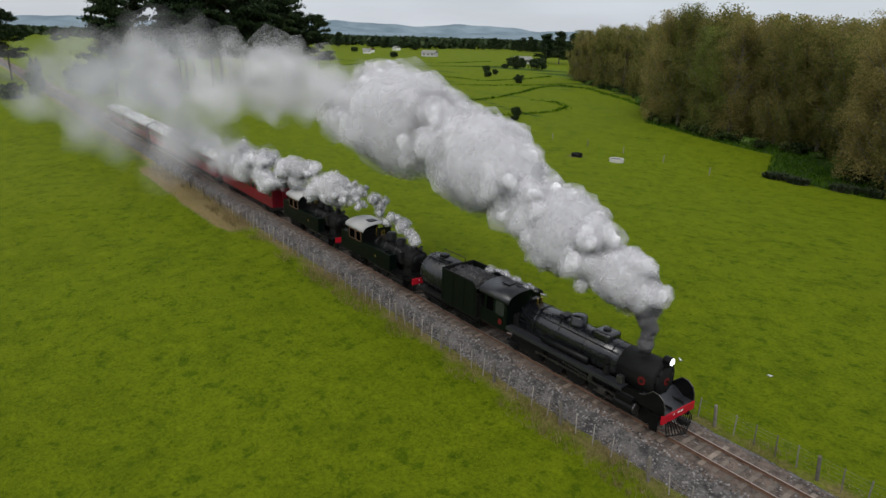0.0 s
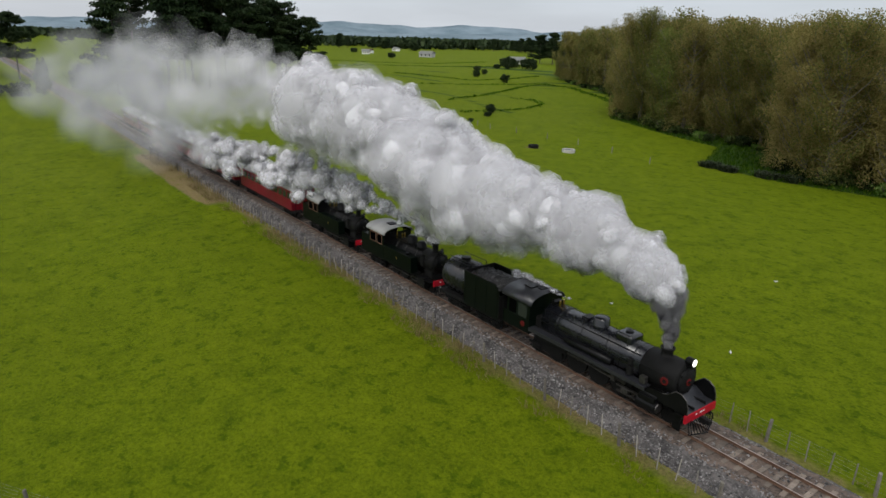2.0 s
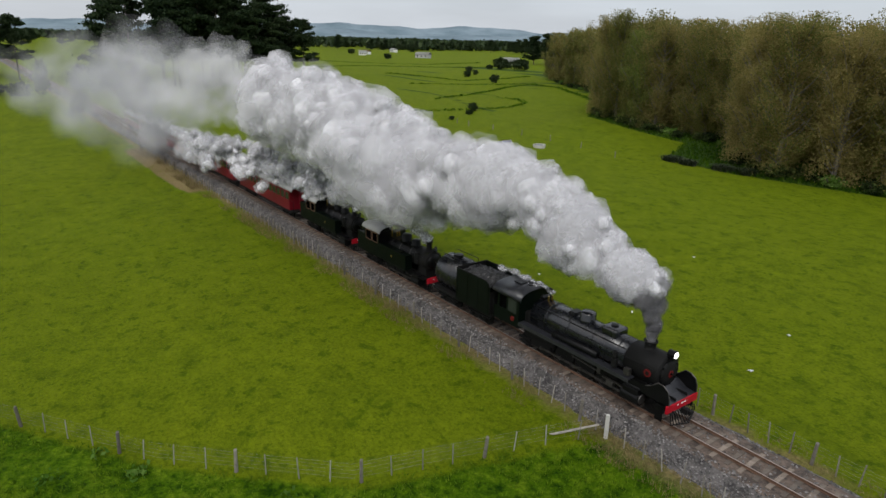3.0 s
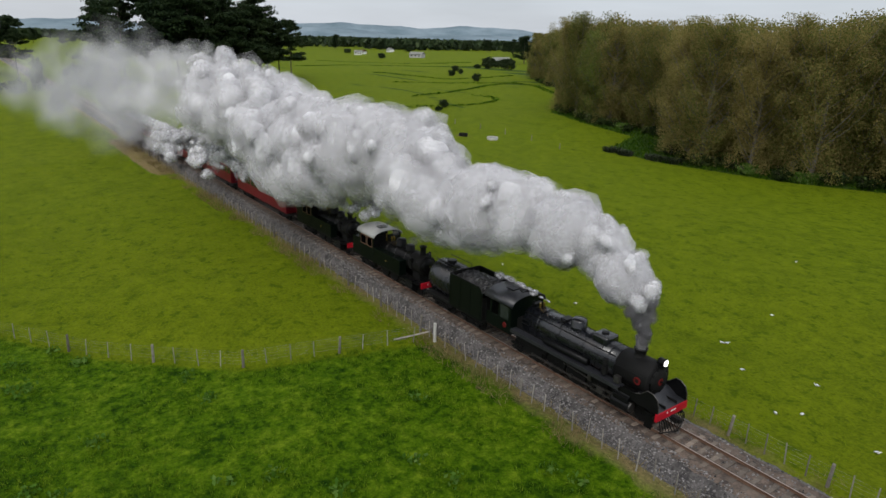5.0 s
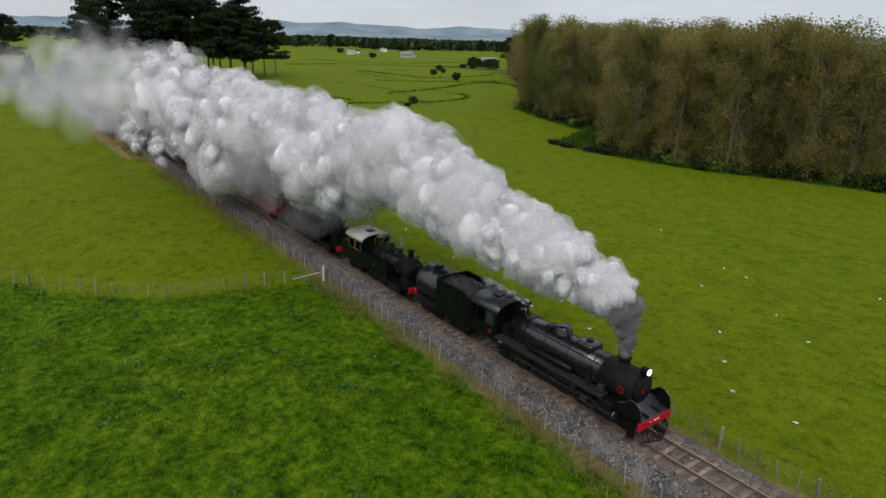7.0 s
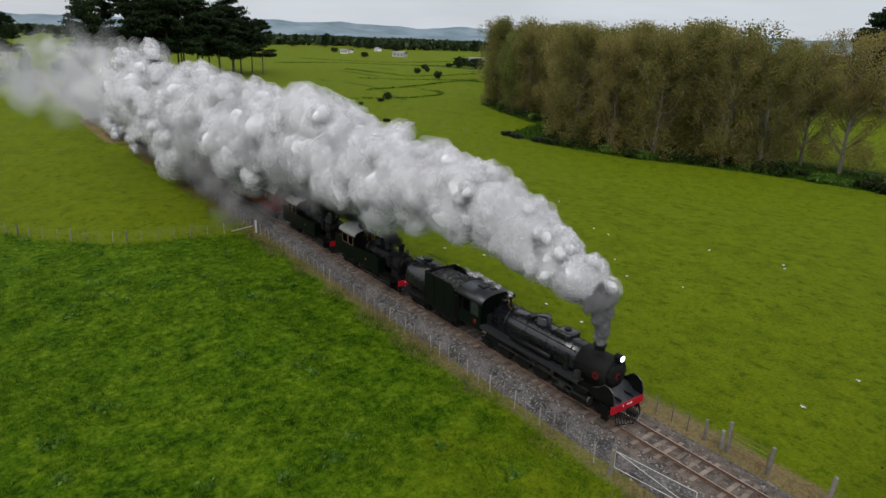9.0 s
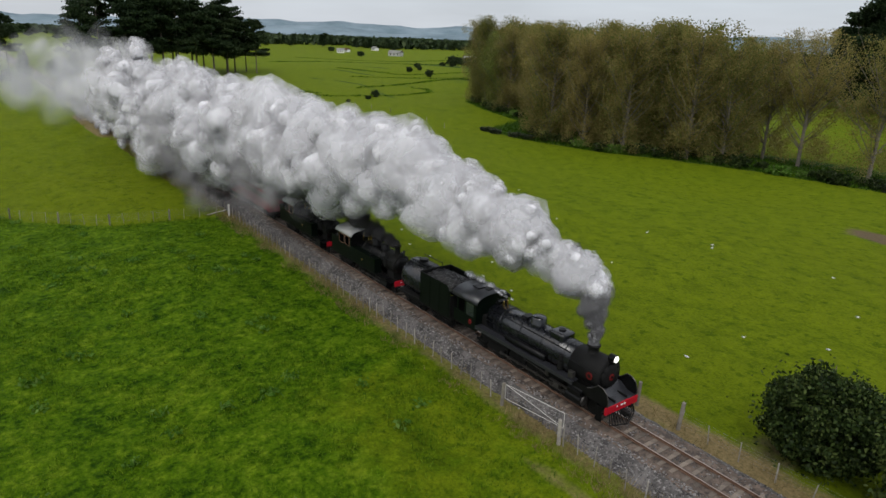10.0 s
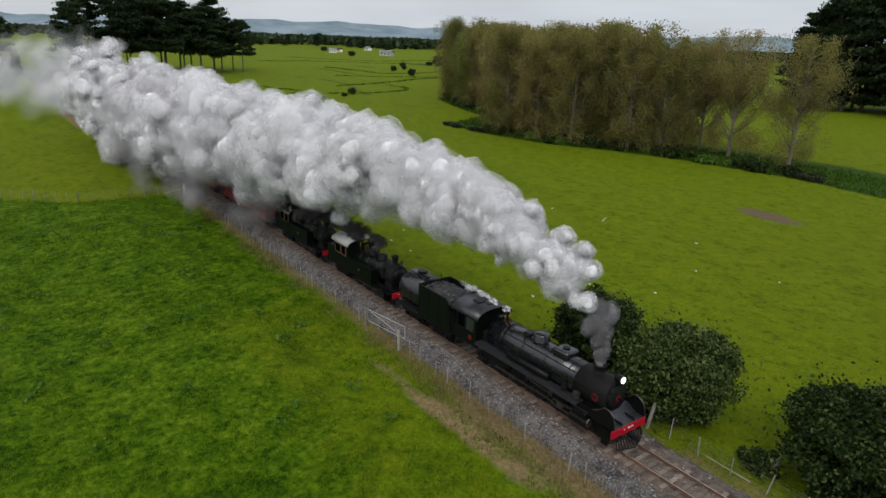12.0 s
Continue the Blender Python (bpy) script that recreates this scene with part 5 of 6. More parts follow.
def build_wood():
    rng = np.random.RandomState(21)
    W = "tall bronze-leaved poplar in spring, pale limbs showing"
    G = "tall poplar with fresher green leaves among bronze ones"
    models = [poplar(31, 22.0, 5.2, 42000, 0.0, W), poplar(32, 22.6, 5.0, 40000, 0.0, W), poplar(33, 21.6, 5.6, 42000, 0.0, W), poplar(34, 22.3, 5.0, 38000, 0.0, W),
              poplar(35, 21.4, 5.2, 40000, 0.0, G, foliage=M_POPLARGREEN)]
    back = [poplar(37, 23.0, 5.2, 15000, 0.0, W, 0.05, 44, 0.21), poplar(38, 23.6, 4.8, 15000, 0.0, W, 0.05, 44, 0.21)]
    behind = []
    places = []
    # the front row follows the bank, the rows behind it fill the wood
    for x in np.arange(-74, 17, 5.0):
        y0 = max(float(stream_y(x)) + 5, 100 - 22 * float(smooth(-30, -22, x)))
        for row in range(2 if x > 5 else 3):
            (behind if row else places).append((x + rng.normal(0, 1.2), y0 + row * 6.5 + rng.normal(0, 1.3), 1.0))
    for x in np.arange(-186, -78, 8.0):
        y0 = float(stream_y(x)) + 6
        for row in range(2):
            behind.append((x + rng.normal(0, 1.5), y0 + row * 8 + rng.normal(0, 1.5), 0.93))
    scatter(models, places, rng, 0.90, 1.08)
    scatter(back, behind, rng, 0.93, 1.05)
    # thinner trees that stand free at the wood's end
    thin = poplar(36, 22.5, 6.4, 34000, 0.1, "free-standing poplar, thin new leaves over bare limbs", 0.12, 50)
    scatter([thin], [(26.5, 97.5), (38.5, 97.0), (12, 104), (19, 99, 0.9)], rng, 0.95, 1.05)
    low = [bush("undergrowth_bush", 60, 2.4, 1.7, 2.0, 1300, 0.20, M_BUSH, "dark undergrowth at the foot of the wood", 14),
           bush("undergrowth_bush", 61, 1.8, 1.8, 1.5, 1000, 0.20, M_WEED, "pale green undergrowth at the foot of the wood", 12)]
    spots = []
    for x in np.arange(-180, 50, 3.2):
        y0 = max(float(stream_y(x)) + 2.5, 97 - 20 * float(smooth(-30, -22, x)) if x > -76 else 0)
        spots.append((x + rng.normal(0, 0.8), y0 + rng.normal(0, 1.0)))
        if x < 20:
            spots.append((x + rng.normal(0, 1.5), y0 + 6 + rng.normal(0, 2.0), 1.3))
    scatter(low, spots, rng, 0.6, 1.2)


build_wood()


def build_pines():
    rng = np.random.RandomState(5)
    P = "old dark pine with a bare trunk in a stand"
    models = [pine(41, 27, 7.0, P, 0.30, 44), pine(42, 28, 6.5, P, 0.42, 40), pine(43, 25, 7.5, P, 0.24, 46)]
    places = [(-172, 12, 0.95), (-182, 19), (-179, 27, 1.05), (-190, 33), (-186, 41, 1.05), (-196, 47), (-192, 55, 1.1), (-200, 60), (-194, 68, 1.0), (-203, 74, 0.95), (-199, 82, 0.72), (-206, 66), (-200, 40), (-210, 52), (-188, 47), (-198, 55), (-201, 70), (-193, 62, 1.05), (-184, 33), (-206, 80, 0.8)]
    places += [(-235, -6, 0.8), (-228, -14, 0.8), (-240, -22, 0.85), (-232, -30, 0.8), (-246, -40, 0.9), (-250, -12, 0.85), (-238, -50, 0.85)]
    scatter(models, places, rng)
    put(bush("cypress_tree", 77, 2.2, 2.2, 9.5, 4000, 0.22, M_FARTREE, "narrow dark cypress beside the line", 40), -178, -5.2, 0, 1.0)
    # the big dark pines behind the poplars' end
    q = [pine(44, 30, 8.0, "large dark pine beyond the paddock", 0.04, 80), pine(45, 26, 8.5, "large dark pine beyond the paddock", 0.04, 80)]
    scatter(q, [(-29, 240, 0.85), (-23, 232, 0.9), (-18, 236), (-10, 240, 1.1), (-2, 228, 1.15), (8, 236, 1.2), (20, 230, 1.2), (-6, 222), (14, 222, 1.1), (28, 240, 1.1), (2, 246, 1.2), (34, 226), (-13, 226, 1.05)], rng, 1.2, 1.38)
    hedge = [bush("hedge_bush", 80, 5, 4, 5.5, 2200, 0.32, M_FARTREE, "dark hedge bush at the edge of a paddock")]
    scatter(hedge, [(x, 4 + 0.28 * (-x - 180) + rng.normal(0, 2)) for x in np.arange(-186, -262, -9)] + [(-176 - k * 5, -11 - k * 6) for k in range(9)], rng, 0.7, 1.1)


build_pines()


def build_far():
    rng = np.random.RandomState(9)
    tree = [bush("far_tree", 90, 5.5, 5.5, 9, 2600, 0.45, M_FARTREE, "dark rounded tree out on the pasture"), bush("far_tree", 91, 4.5, 5, 7, 2200, 0.42, M_FARTREE, "dark rounded tree out on the pasture")]
    places = [(-262, 236, 1.0), (-250, 240, 1.1), (-285, 262, 0.6), (-268, 232, 0.45), (-300, 268, 0.9), (-440, 268, 0.8), (-560, 300, 0.9), (-205, 165, 0.35), (-215, 178, 0.3), (-98, 82, 0.3), (-92, 76, 0.18), (-86, 66, 0.14), (-235, 190, 0.35), (-180, 160, 0.4)]
    for k in range(26):
        places.append((rng.uniform(-900, -560), rng.uniform(200, 760), rng.uniform(0.9, 1.6)))
    scatter(tree, places, rng)
    belt = [pine(46, 20, 6.5, "dark tree in a far shelter belt", 0.1)]
    places = [(-330 + 9 * k + rng.normal(0, 3), 330 + 3 * k + rng.normal(0, 6), 1.0) for k in range(16)]
    places += [(-640 + 14 * k + rng.normal(0, 5), 560 - 4 * k + rng.normal(0, 10), rng.uniform(0.6, 0.9)) for k in range(14)]
    places += [(-760 + rng.normal(0, 30), 260 + 17 * k + rng.normal(0, 5), rng.uniform(0.5, 0.8)) for k in range(22)]
    places += [(-150 + 11 * k + rng.normal(0, 3), 420 + rng.normal(0, 8), rng.uniform(0.6, 0.9)) for k in range(15)]
    places += [(-700 + rng.normal(0, 30), -160 + 17 * k, rng.uniform(0.5, 0.8)) for k in range(16)]
    scatter(belt, places, rng)
    # far woods and hedgerows as a mass
    cent = []
    for k in range(900):
        d, w = rng.uniform(900, 2300), rng.uniform(1.95, 3.5)
        x, y = d * math.cos(w), d * math.sin(w)
        L = rng.uniform(10, 70)
        a = rng.uniform(0, 3.14)
        m = 70
        q = rng.normal(0, 1, (m, 3)) * (3, 3, 2.2)
        u = rng.uniform(-L, L, m)
        q[:, 0] += x + u * math.cos(a)
        q[:, 1] += y + u * math.sin(a)
        q[:, 2] = np.abs(q[:, 2]) + float(land(x, y)) + 1.5 + rng.uniform(0, 5, m)
        cent.append(q)
    ob = new("far_woods", quads_mesh("far_woods", leaf_quads(np.concatenate(cent), 3.6, rng, 0, 0.9), M_FARTREE))
    tagged(ob, "far woods and hedgerows over the plain", "woods", kind="stuff")
    # hills on the horizon: three ridges, with the air's haze painted into their colour
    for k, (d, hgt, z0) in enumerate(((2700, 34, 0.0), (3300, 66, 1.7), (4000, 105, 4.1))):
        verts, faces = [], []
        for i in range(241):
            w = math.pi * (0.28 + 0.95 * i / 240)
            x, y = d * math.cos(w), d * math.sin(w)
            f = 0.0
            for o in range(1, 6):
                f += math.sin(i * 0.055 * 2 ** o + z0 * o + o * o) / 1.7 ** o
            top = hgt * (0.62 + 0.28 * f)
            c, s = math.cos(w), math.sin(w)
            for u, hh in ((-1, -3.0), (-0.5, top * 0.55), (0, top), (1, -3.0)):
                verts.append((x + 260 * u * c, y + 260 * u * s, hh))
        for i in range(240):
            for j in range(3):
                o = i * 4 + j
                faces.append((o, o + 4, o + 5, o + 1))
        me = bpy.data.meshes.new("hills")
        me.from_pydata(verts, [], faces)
        me.materials.append(M_HAZED_HILL)
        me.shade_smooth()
        tagged(new("backdrop_hills", me), "low hills along the horizon, blue-green from painted haze", "hills", kind="structure")


build_far()


def build_ditches():
    """Rank growth along the winding ditches of the far pasture."""
    rng = np.random.RandomState(33)
    lines = [[(-103, 62), (-103, 70), (-101, 77), (-99.4, 86), (-100, 97), (-107, 109), (-116, 114.7), (-126, 113.6)],
             [(-128, 92), (-137, 112.7), (-148.6, 133.6), (-160, 150), (-166, 167)], [(-166, 167), (-150, 167), (-114, 143), (-90, 124)],
             [(-184, 120), (-175, 138.5), (-170, 154.5), (-170, 176)], [(-144, 52), (-130, 64), (-112, 70)], [(-226, 135), (-190, 150), (-192, 172), (-201, 200)],
             [(-280, 120), (-300, 170), (-290, 230), (-310, 290)], [(-380, 180), (-350, 240), (-360, 300)]]
    cent = []
    for line in lines:
        for (xa, ya), (xb, yb) in zip(line, line[1:]):
            L = math.hypot(xb - xa, yb - ya)
            for k in range(int(L * 7)):
                u = rng.rand()
                x, y = xa + (xb - xa) * u + rng.normal(0, 0.5), ya + (yb - ya) * u + rng.normal(0, 0.5)
                cent.append((x, y, float(land(x, y)) + rng.uniform(0, 0.45)))
    ob = new("ditch_growth", quads_mesh("ditch_growth", leaf_quads(np.array(cent), 0.30, rng), M_LONGGRASS))
    tagged(ob, "dark rushes along winding ditches in the pasture", "rushes", kind="stuff")


build_ditches()


def far_house(label, x, y, turn, w, d, h, wall, roofm, chimney=False):
    hs = thing("farm_building", label, "house", "far farm buildings", pose(x, y, float(land(x, y)), 0, 0, turn))
    wl_ = part("wall", box(B(), -w / 2, w / 2, -d / 2, d / 2, -0.4, h), wall, hs)
    bm = B()
    o = 0.5
    for s in (-1, 1):
        q = [bm.verts.new(v) for v in ((-w / 2 - o, s * (d / 2 + o), h - 0.2), (w / 2 + o, s * (d / 2 + o), h - 0.2), (w / 2 + o, 0, h + d * 0.32), (-w / 2 - o, 0, h + d * 0.32))]
        bm.faces.new(q)
    bmesh.ops.solidify(bm, geom=bm.faces[:], thickness=0.15)
    part("roof", bm, roofm, hs)
    for k in range(3):
        for s in (-1, 1):
            u = (k - 1) * w * 0.3
            part("window", box(B(), u - 0.6, u + 0.6, s * d / 2 - 0.02, s * d / 2 + 0.03, h * 0.35, h * 0.75), M_GLASS, wl_)


far_house("long grey hay barn on the far pasture", -452, 312, 25, 13, 6, 3.2, M_ROOFGREY, M_ROOFGREY)
far_house("small white farmhouse among far trees", -520, 290, 60, 7, 5, 2.8, M_WHITE, M_ROOFGREY)
far_house("small white farmhouse among far trees", -560, 318, 20, 6, 5, 2.8, M_WHITE, M_RUSTY)
far_house("pale grey house beyond the dark trees", -330, 305, 70, 12, 6, 3.2, M_ROOFGREY, M_ROOFGREY)
far_house("white cottage far out on the plain", -640, 400, 0, 8, 6, 3, M_WHITE, M_ROOFGREY)


def flax(x, y, seed, n, r, label):
    rng = np.random.RandomState(seed)
    q = []
    for k in range(n):
        w, rr = rng.uniform(0, 6.28), r * math.sqrt(rng.rand())
        cx, cy = rr * math.cos(w), rr * math.sin(w) * 0.7
        a, lean, L = rng.uniform(0, 6.28), rng.uniform(0.2, 0.9), rng.uniform(0.9, 1.7)
        d = np.array([math.cos(a) * lean, math.sin(a) * lean, 1.0])
        d /= np.linalg.norm(d)
        s = np.array([-math.sin(a), math.cos(a), 0]) * 0.05
        p0 = np.array([cx, cy, 0.0])
        p1, p2 = p0 + d * L * 0.6, p0 + d * L * 0.6 + np.array([d[0] * 1.4, d[1] * 1.4, 0.15]) * L * 0.4
        q += [p0 - s, p0 + s, p1 + s, p1 - s, p1 - s, p1 + s, p2 + s * 0.2, p2 - s * 0.2]
    t = thing("flax_bush", label, "bush", "flax on the bank", pose(x, y, float(land(x, y))))
    ob = new("foliage", quads_mesh("foliage", np.array(q), M_FLAX))
    ob.parent = t


for k, (x, y, r) in enumerate(((-31.9, 72.8, 1.9), (-28.5, 72.2, 1.5), (-22.5, 73.0, 2.0), (-19.0, 73.2, 1.8), (44.5, 89.0, 2.0), (47, 88.5, 1.5))):
    flax(x, y, 100 + k, 420, r, "clump of dark flax blades on the stream bank")


def build_bushes():
    L = "dense dark green leafy bush beside the line"
    put(bush("bush", 51, 2.9, 2.6, 4.9, 30000, 0.10, M_BUSH, L, 190), 71.6, 6.6, 10)
    put(bush("bush", 52, 3.7, 3.1, 5.0, 36000, 0.10, M_BUSH, L, 230), 77.4, 6.1, 80)
    put(bush("bush", 53, 3.8, 3.1, 5.2, 36000, 0.10, M_BUSH, L, 230), 86.0, 6.8, 140)
    put(bush("bush", 55, 1.1, 0.9, 1.2, 2500, 0.10, M_BUSH, "low scrubby bush by the fence", 12), 83.2, 4.6, 0)


build_bushes()


def build_grass():
    rng = np.random.RandomState(77)
    cf = np.array(CROSS_FENCE[::-1])

    def blades(n, xr, yr, hlo, hhi, w, keep):
        x, y = rng.uniform(*xr, n), rng.uniform(*yr, n)
        ok = keep(x, y)
        x, y = x[ok], y[ok]
        z = land(x, y) - 0.02
        out = []
        for k in range(3):
            a = rng.uniform(0, 6.28, len(x))
            h = rng.uniform(hlo, hhi, len(x))
            lx, ly = rng.normal(0, 0.45, len(x)) * h, rng.normal(0, 0.45, len(x)) * h
            ox, oy = rng.normal(0, 0.05, len(x)), rng.normal(0, 0.05, len(x))
            c, s = np.cos(a) * w, np.sin(a) * w
            p0 = np.stack([x + ox - c, y + oy - s, z], 1)
            p1 = np.stack([x + ox + c, y + oy + s, z], 1)
            p2 = np.stack([x + ox + lx, y + oy + ly, z + h], 1)
            out.append(np.stack([p0, p1, p2], 1))
        return np.concatenate(out)

    def lushside(x, y):
        return x > np.interp(y, cf[:, 1], cf[:, 0])

    def clumps(x, y, f, lim):
        v = np.sin(x * f + 1.7 * np.sin(y * f * 0.7)) * np.sin(y * f * 1.1 + 2.0 * np.sin(x * f * 0.6 + 1))
        return v + rng.normal(0, 0.35, len(x)) > lim
    for name, verts, mat_, lab in (
            ("short_grass", np.concatenate([blades(60000, (-60, 30), (-36, -2.4), 0.04, 0.12, 0.018, lambda x, y: ~lushside(x, y) & clumps(x, y, 1.1, 0.1)),
                                            blades(60000, (-30, 112), (3.3, 46), 0.04, 0.11, 0.018, lambda x, y: clumps(x, y, 0.9, 0.25))]), M_GRASS, "short grazed pasture grass in tufts"),
            ("long_grass", blades(90000, (-20, 108), (-36, -3.6), 0.08, 0.26, 0.022, lambda x, y: lushside(x, y) & clumps(x, y, 0.8, -0.1)), M_LONGGRASS, "lush long grass in clumps"),
            ("dry_grass", np.concatenate([blades(14000, (-75, 108), (-4.4, -2.15), 0.15, 0.5, 0.012, lambda x, y: clumps(x, y, 0.7, 0.05) | (x > 68)),
                                          blades(5000, (-60, 108), (2.5, 3.9), 0.1, 0.4, 0.012, lambda x, y: clumps(x, y, 0.8, 0.0))]), M_DRYGRASS, "dry straw-coloured grass along the fences"),
            ("rank_grass", np.concatenate([blades(26000, (-80, 110), (66, 106), 0.25, 0.8, 0.06, lambda x, y: (y > stream_y(x) - 0.5) & (y < stream_y(x) + 16))]), M_LONGGRASS, "rank growth along the stream bank")):
        ob = new(name, quads_mesh(name, verts, mat_, 3))
        tagged(ob, lab, "grass", kind="stuff")
    # broad-leaved weeds in the lush field
    cent = []
    for k in range(260):
        x, y = rng.uniform(-5, 100), rng.uniform(-34, -5)
        if x < np.interp(y, cf[:, 1], cf[:, 0]) + 1 or math.sin(x * 0.5 + 2 * math.sin(y * 0.3)) < 0.0:
            continue
        m = 26
        cent.append(rng.normal(0, 1, (m, 3)) * (0.26, 0.26, 0.0) + (x, y, float(land(x, y)) + 0.05) + np.array([0, 0, 1]) * rng.uniform(0.02, 0.3, (m, 1)))
    ob = new("broad_leaved_weeds", quads_mesh("weeds", leaf_quads(np.concatenate(cent), 0.13, rng, 1.5), M_WEED))
    tagged(ob, "pale green thistles and docks in the lush grass", "weeds", kind="stuff")


build_grass()


def build_gulls():
    rng = np.random.RandomState(15)
    g = thing("gull", "white gull standing on the pasture", "bird", "gulls on the pasture")
    part("body", lathe(B(), [(-0.22, 0.01), (-0.12, 0.07), (0.02, 0.1), (0.12, 0.07), (0.16, 0.03)], (0, 0, 0.2), seg=10), M_WHITE, g, "", True)
    part("head", lathe(B(), [(0.12, 0.02), (0.17, 0.05), (0.22, 0.045), (0.25, 0.012), (0.3, 0.006)], (0, 0, 0.29), seg=8), M_WHITE, g, "", True)
    for s in (-1, 1):
        part("wing", prism(B(), [(0.08, 0.26), (-0.05, 0.28), (-0.3, 0.18), (-0.05, 0.17)], s * 0.09, s * 0.105), M_ROOFGREY, g, "grey folded wing")
        part("leg", rod(B(), (0.02, s * 0.035, 0.0), (0.02, s * 0.035, 0.14), 0.008, seg=5), M_RUSTY, g)
    first = True
    for k in range(40):
        x = rng.uniform(-5, 100)
        y = 7 + 30 * rng.rand() ** 1.4
        m = pose(x, y, float(land(x, y)), 0, 0, rng.uniform(0, 360))
        if first:
            g.matrix_basis, first = m @ Matrix.Scale(0.6, 4), False
        else:
            copy_thing(g, m)


build_gulls()


def build_sleepers():
    """Each sleeper a piece of its own, bedded in the ballast."""
    rng = np.random.RandomState(8)
    bm = box(B(), -0.105, 0.105, -1.05, 1.05, -0.26, -0.125, 0.012)
    me = bpy.data.meshes.new("sleeper")
    bm.to_mesh(me)
    bm.free()
    me.materials.append(M_SLEEPER)
    for k in range(290):
        x = -72 + 0.62 * k
        shared("sleeper", me, TRACK, pose(x + rng.normal(0, 0.02), rng.normal(0, 0.03), rng.normal(0, 0.006), 0, 0, rng.normal(0, 1.2)))


build_sleepers()


# ---- smoke and motion ----
def puff_mesh(seed, mats, shells, lumps, depth, sub=3):
    """A billow of smoke, 1 m in radius at most: a lumpy body and looser skins round it, a material for each."""
    o = Vector((seed * 7.3, seed * 3.1, seed * 5.7))
    verts, faces, which = [], [], []
    for k, grow in enumerate(shells):
        bm = B()
        bmesh.ops.create_icosphere(bm, subdivisions=2 if k else sub, radius=1.0)
        turn = Euler((0.7 * k, 1.1 * k, 0.4 * k)).to_matrix()
        base = len(verts)
        for v in bm.verts:
            n = turn @ v.co.normalized()
            near = noise.voronoi(n * lumps + o)[0][0]
            small = noise.voronoi(n * lumps * 2.3 + o * 2)[0][0]
            d = depth * (0.45 - near * near) + 0.35 * depth * (0.35 - small * small) + 0.5 * noise.noise(n * 0.9 + o)
            if k:
                d = d * 0.8 + 0.10 * noise.noise(n * 2.6 + o * (k + 1))
            verts.append(n * (1 + d) * grow)
        for f in bm.faces:
            faces.append([base + v.index for v in f.verts])
            which.append(k)
        bm.free()
    most = max(v.length for v in verts)
    me = bpy.data.meshes.new("smoke_puff")
    me.from_pydata([v / most for v in verts], [], faces)
    for m in mats:
        me.materials.append(m)
    me.polygons.foreach_set("material_index", [min(k, len(mats) - 1) for k in which])
    me.shade_smooth()
    return me


SOLID, LOOSE = (0.62, 0.75, 0.88, 1.01, 1.14), (0.40, 0.58, 0.76, 0.94, 1.12)
PUFFS = {"small": [puff_mesh(s, (M_SMOKE, M_VEIL), SOLID, 1.3, 0.24, 2) for s in range(1, 6)],
         "white": [puff_mesh(s, (M_SMOKE, M_VEIL), SOLID, 1.5, 0.26, 3) for s in range(11, 18)],
         "grey": [puff_mesh(s, (M_GREYSMOKE, M_GREYVEIL), SOLID[1:], 1.5, 0.34, 2) for s in range(21, 25)],
         "dark": [puff_mesh(s, (M_DARKSMOKE,), (0.55, 0.8, 1.05), 1.5, 0.34, 2) for s in range(31, 35)],
         "thin": [puff_mesh(s, (M_THIN,), LOOSE, 1.5, 0.40, 2) for s in range(41, 46)],
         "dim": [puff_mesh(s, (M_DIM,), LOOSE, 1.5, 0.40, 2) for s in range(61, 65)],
         "haze": [puff_mesh(s, (M_HAZE,), LOOSE, 1.2, 0.40, 2) for s in range(51, 54)]}

# how the smoke of each second rose above or fell below the usual line, in metres
LIFT = [(-9, 4.2), (-4.5, 3.6), (-3.0, 2.9), (-1.7, 2.1), (-0.8, 0.4), (0.2, -0.9), (1.0, 0.0), (1.8, 0.9), (3.0, -1.4), (3.7, 0.5), (4.5, 1.3), (5.5, 0.1),
        (6.6, -0.6), (7.7, 1.0), (8.6, -0.3), (9.7, 0.8), (10.5, 0.9), (11.3, 1.9), (12.0, 1.9)]


def gust(t, k):
    """Slow swings of the plume, by the second at which the smoke left the chimney."""
    return math.sin(t * 2.1 + k) * 0.5 + math.sin(t * 4.7 + 2.3 * k) * 0.3 + math.sin(t * 0.83 + 1.1 * k) * 0.5


def main_path(te, age):
    """Where the middle of the smoke that left the big engine's chimney at te lies, and how wide it is."""
    a = max(age, 0.0)
    k = 1 - math.exp(-a / 0.9)
    z = 3.4 + 2.4 * (1 - math.exp(-a / 0.07)) + 2.9 * (1 - math.exp(-a / 1.2)) - 0.34 * max(0.0, a - 3.5)
    r = 0.25 + 0.85 * (1 - math.exp(-a / 0.14)) + 4.9 * (1 - math.exp(-a / 3.7)) + 0.40 * max(0.0, a - 5)
    z += k * (float(np.interp(te, [u[0] for u in LIFT], [u[1] for u in LIFT])) + 0.35 * gust(te, 0.4))
    r *= 1 + 0.13 * k * gust(te, 2.0)
    if te < -1:
        r *= 1 - 0.18 * min(1.0, (-1 - te) / 2)
    x = run_at(te) - 2.1 - 0.35 * a + 0.3 * k * gust(te, 4.0)
    y = 0.5 * k * gust(te, 5.0) - 0.10 * a
    return Vector((x, y, max(z, 1.5))), r


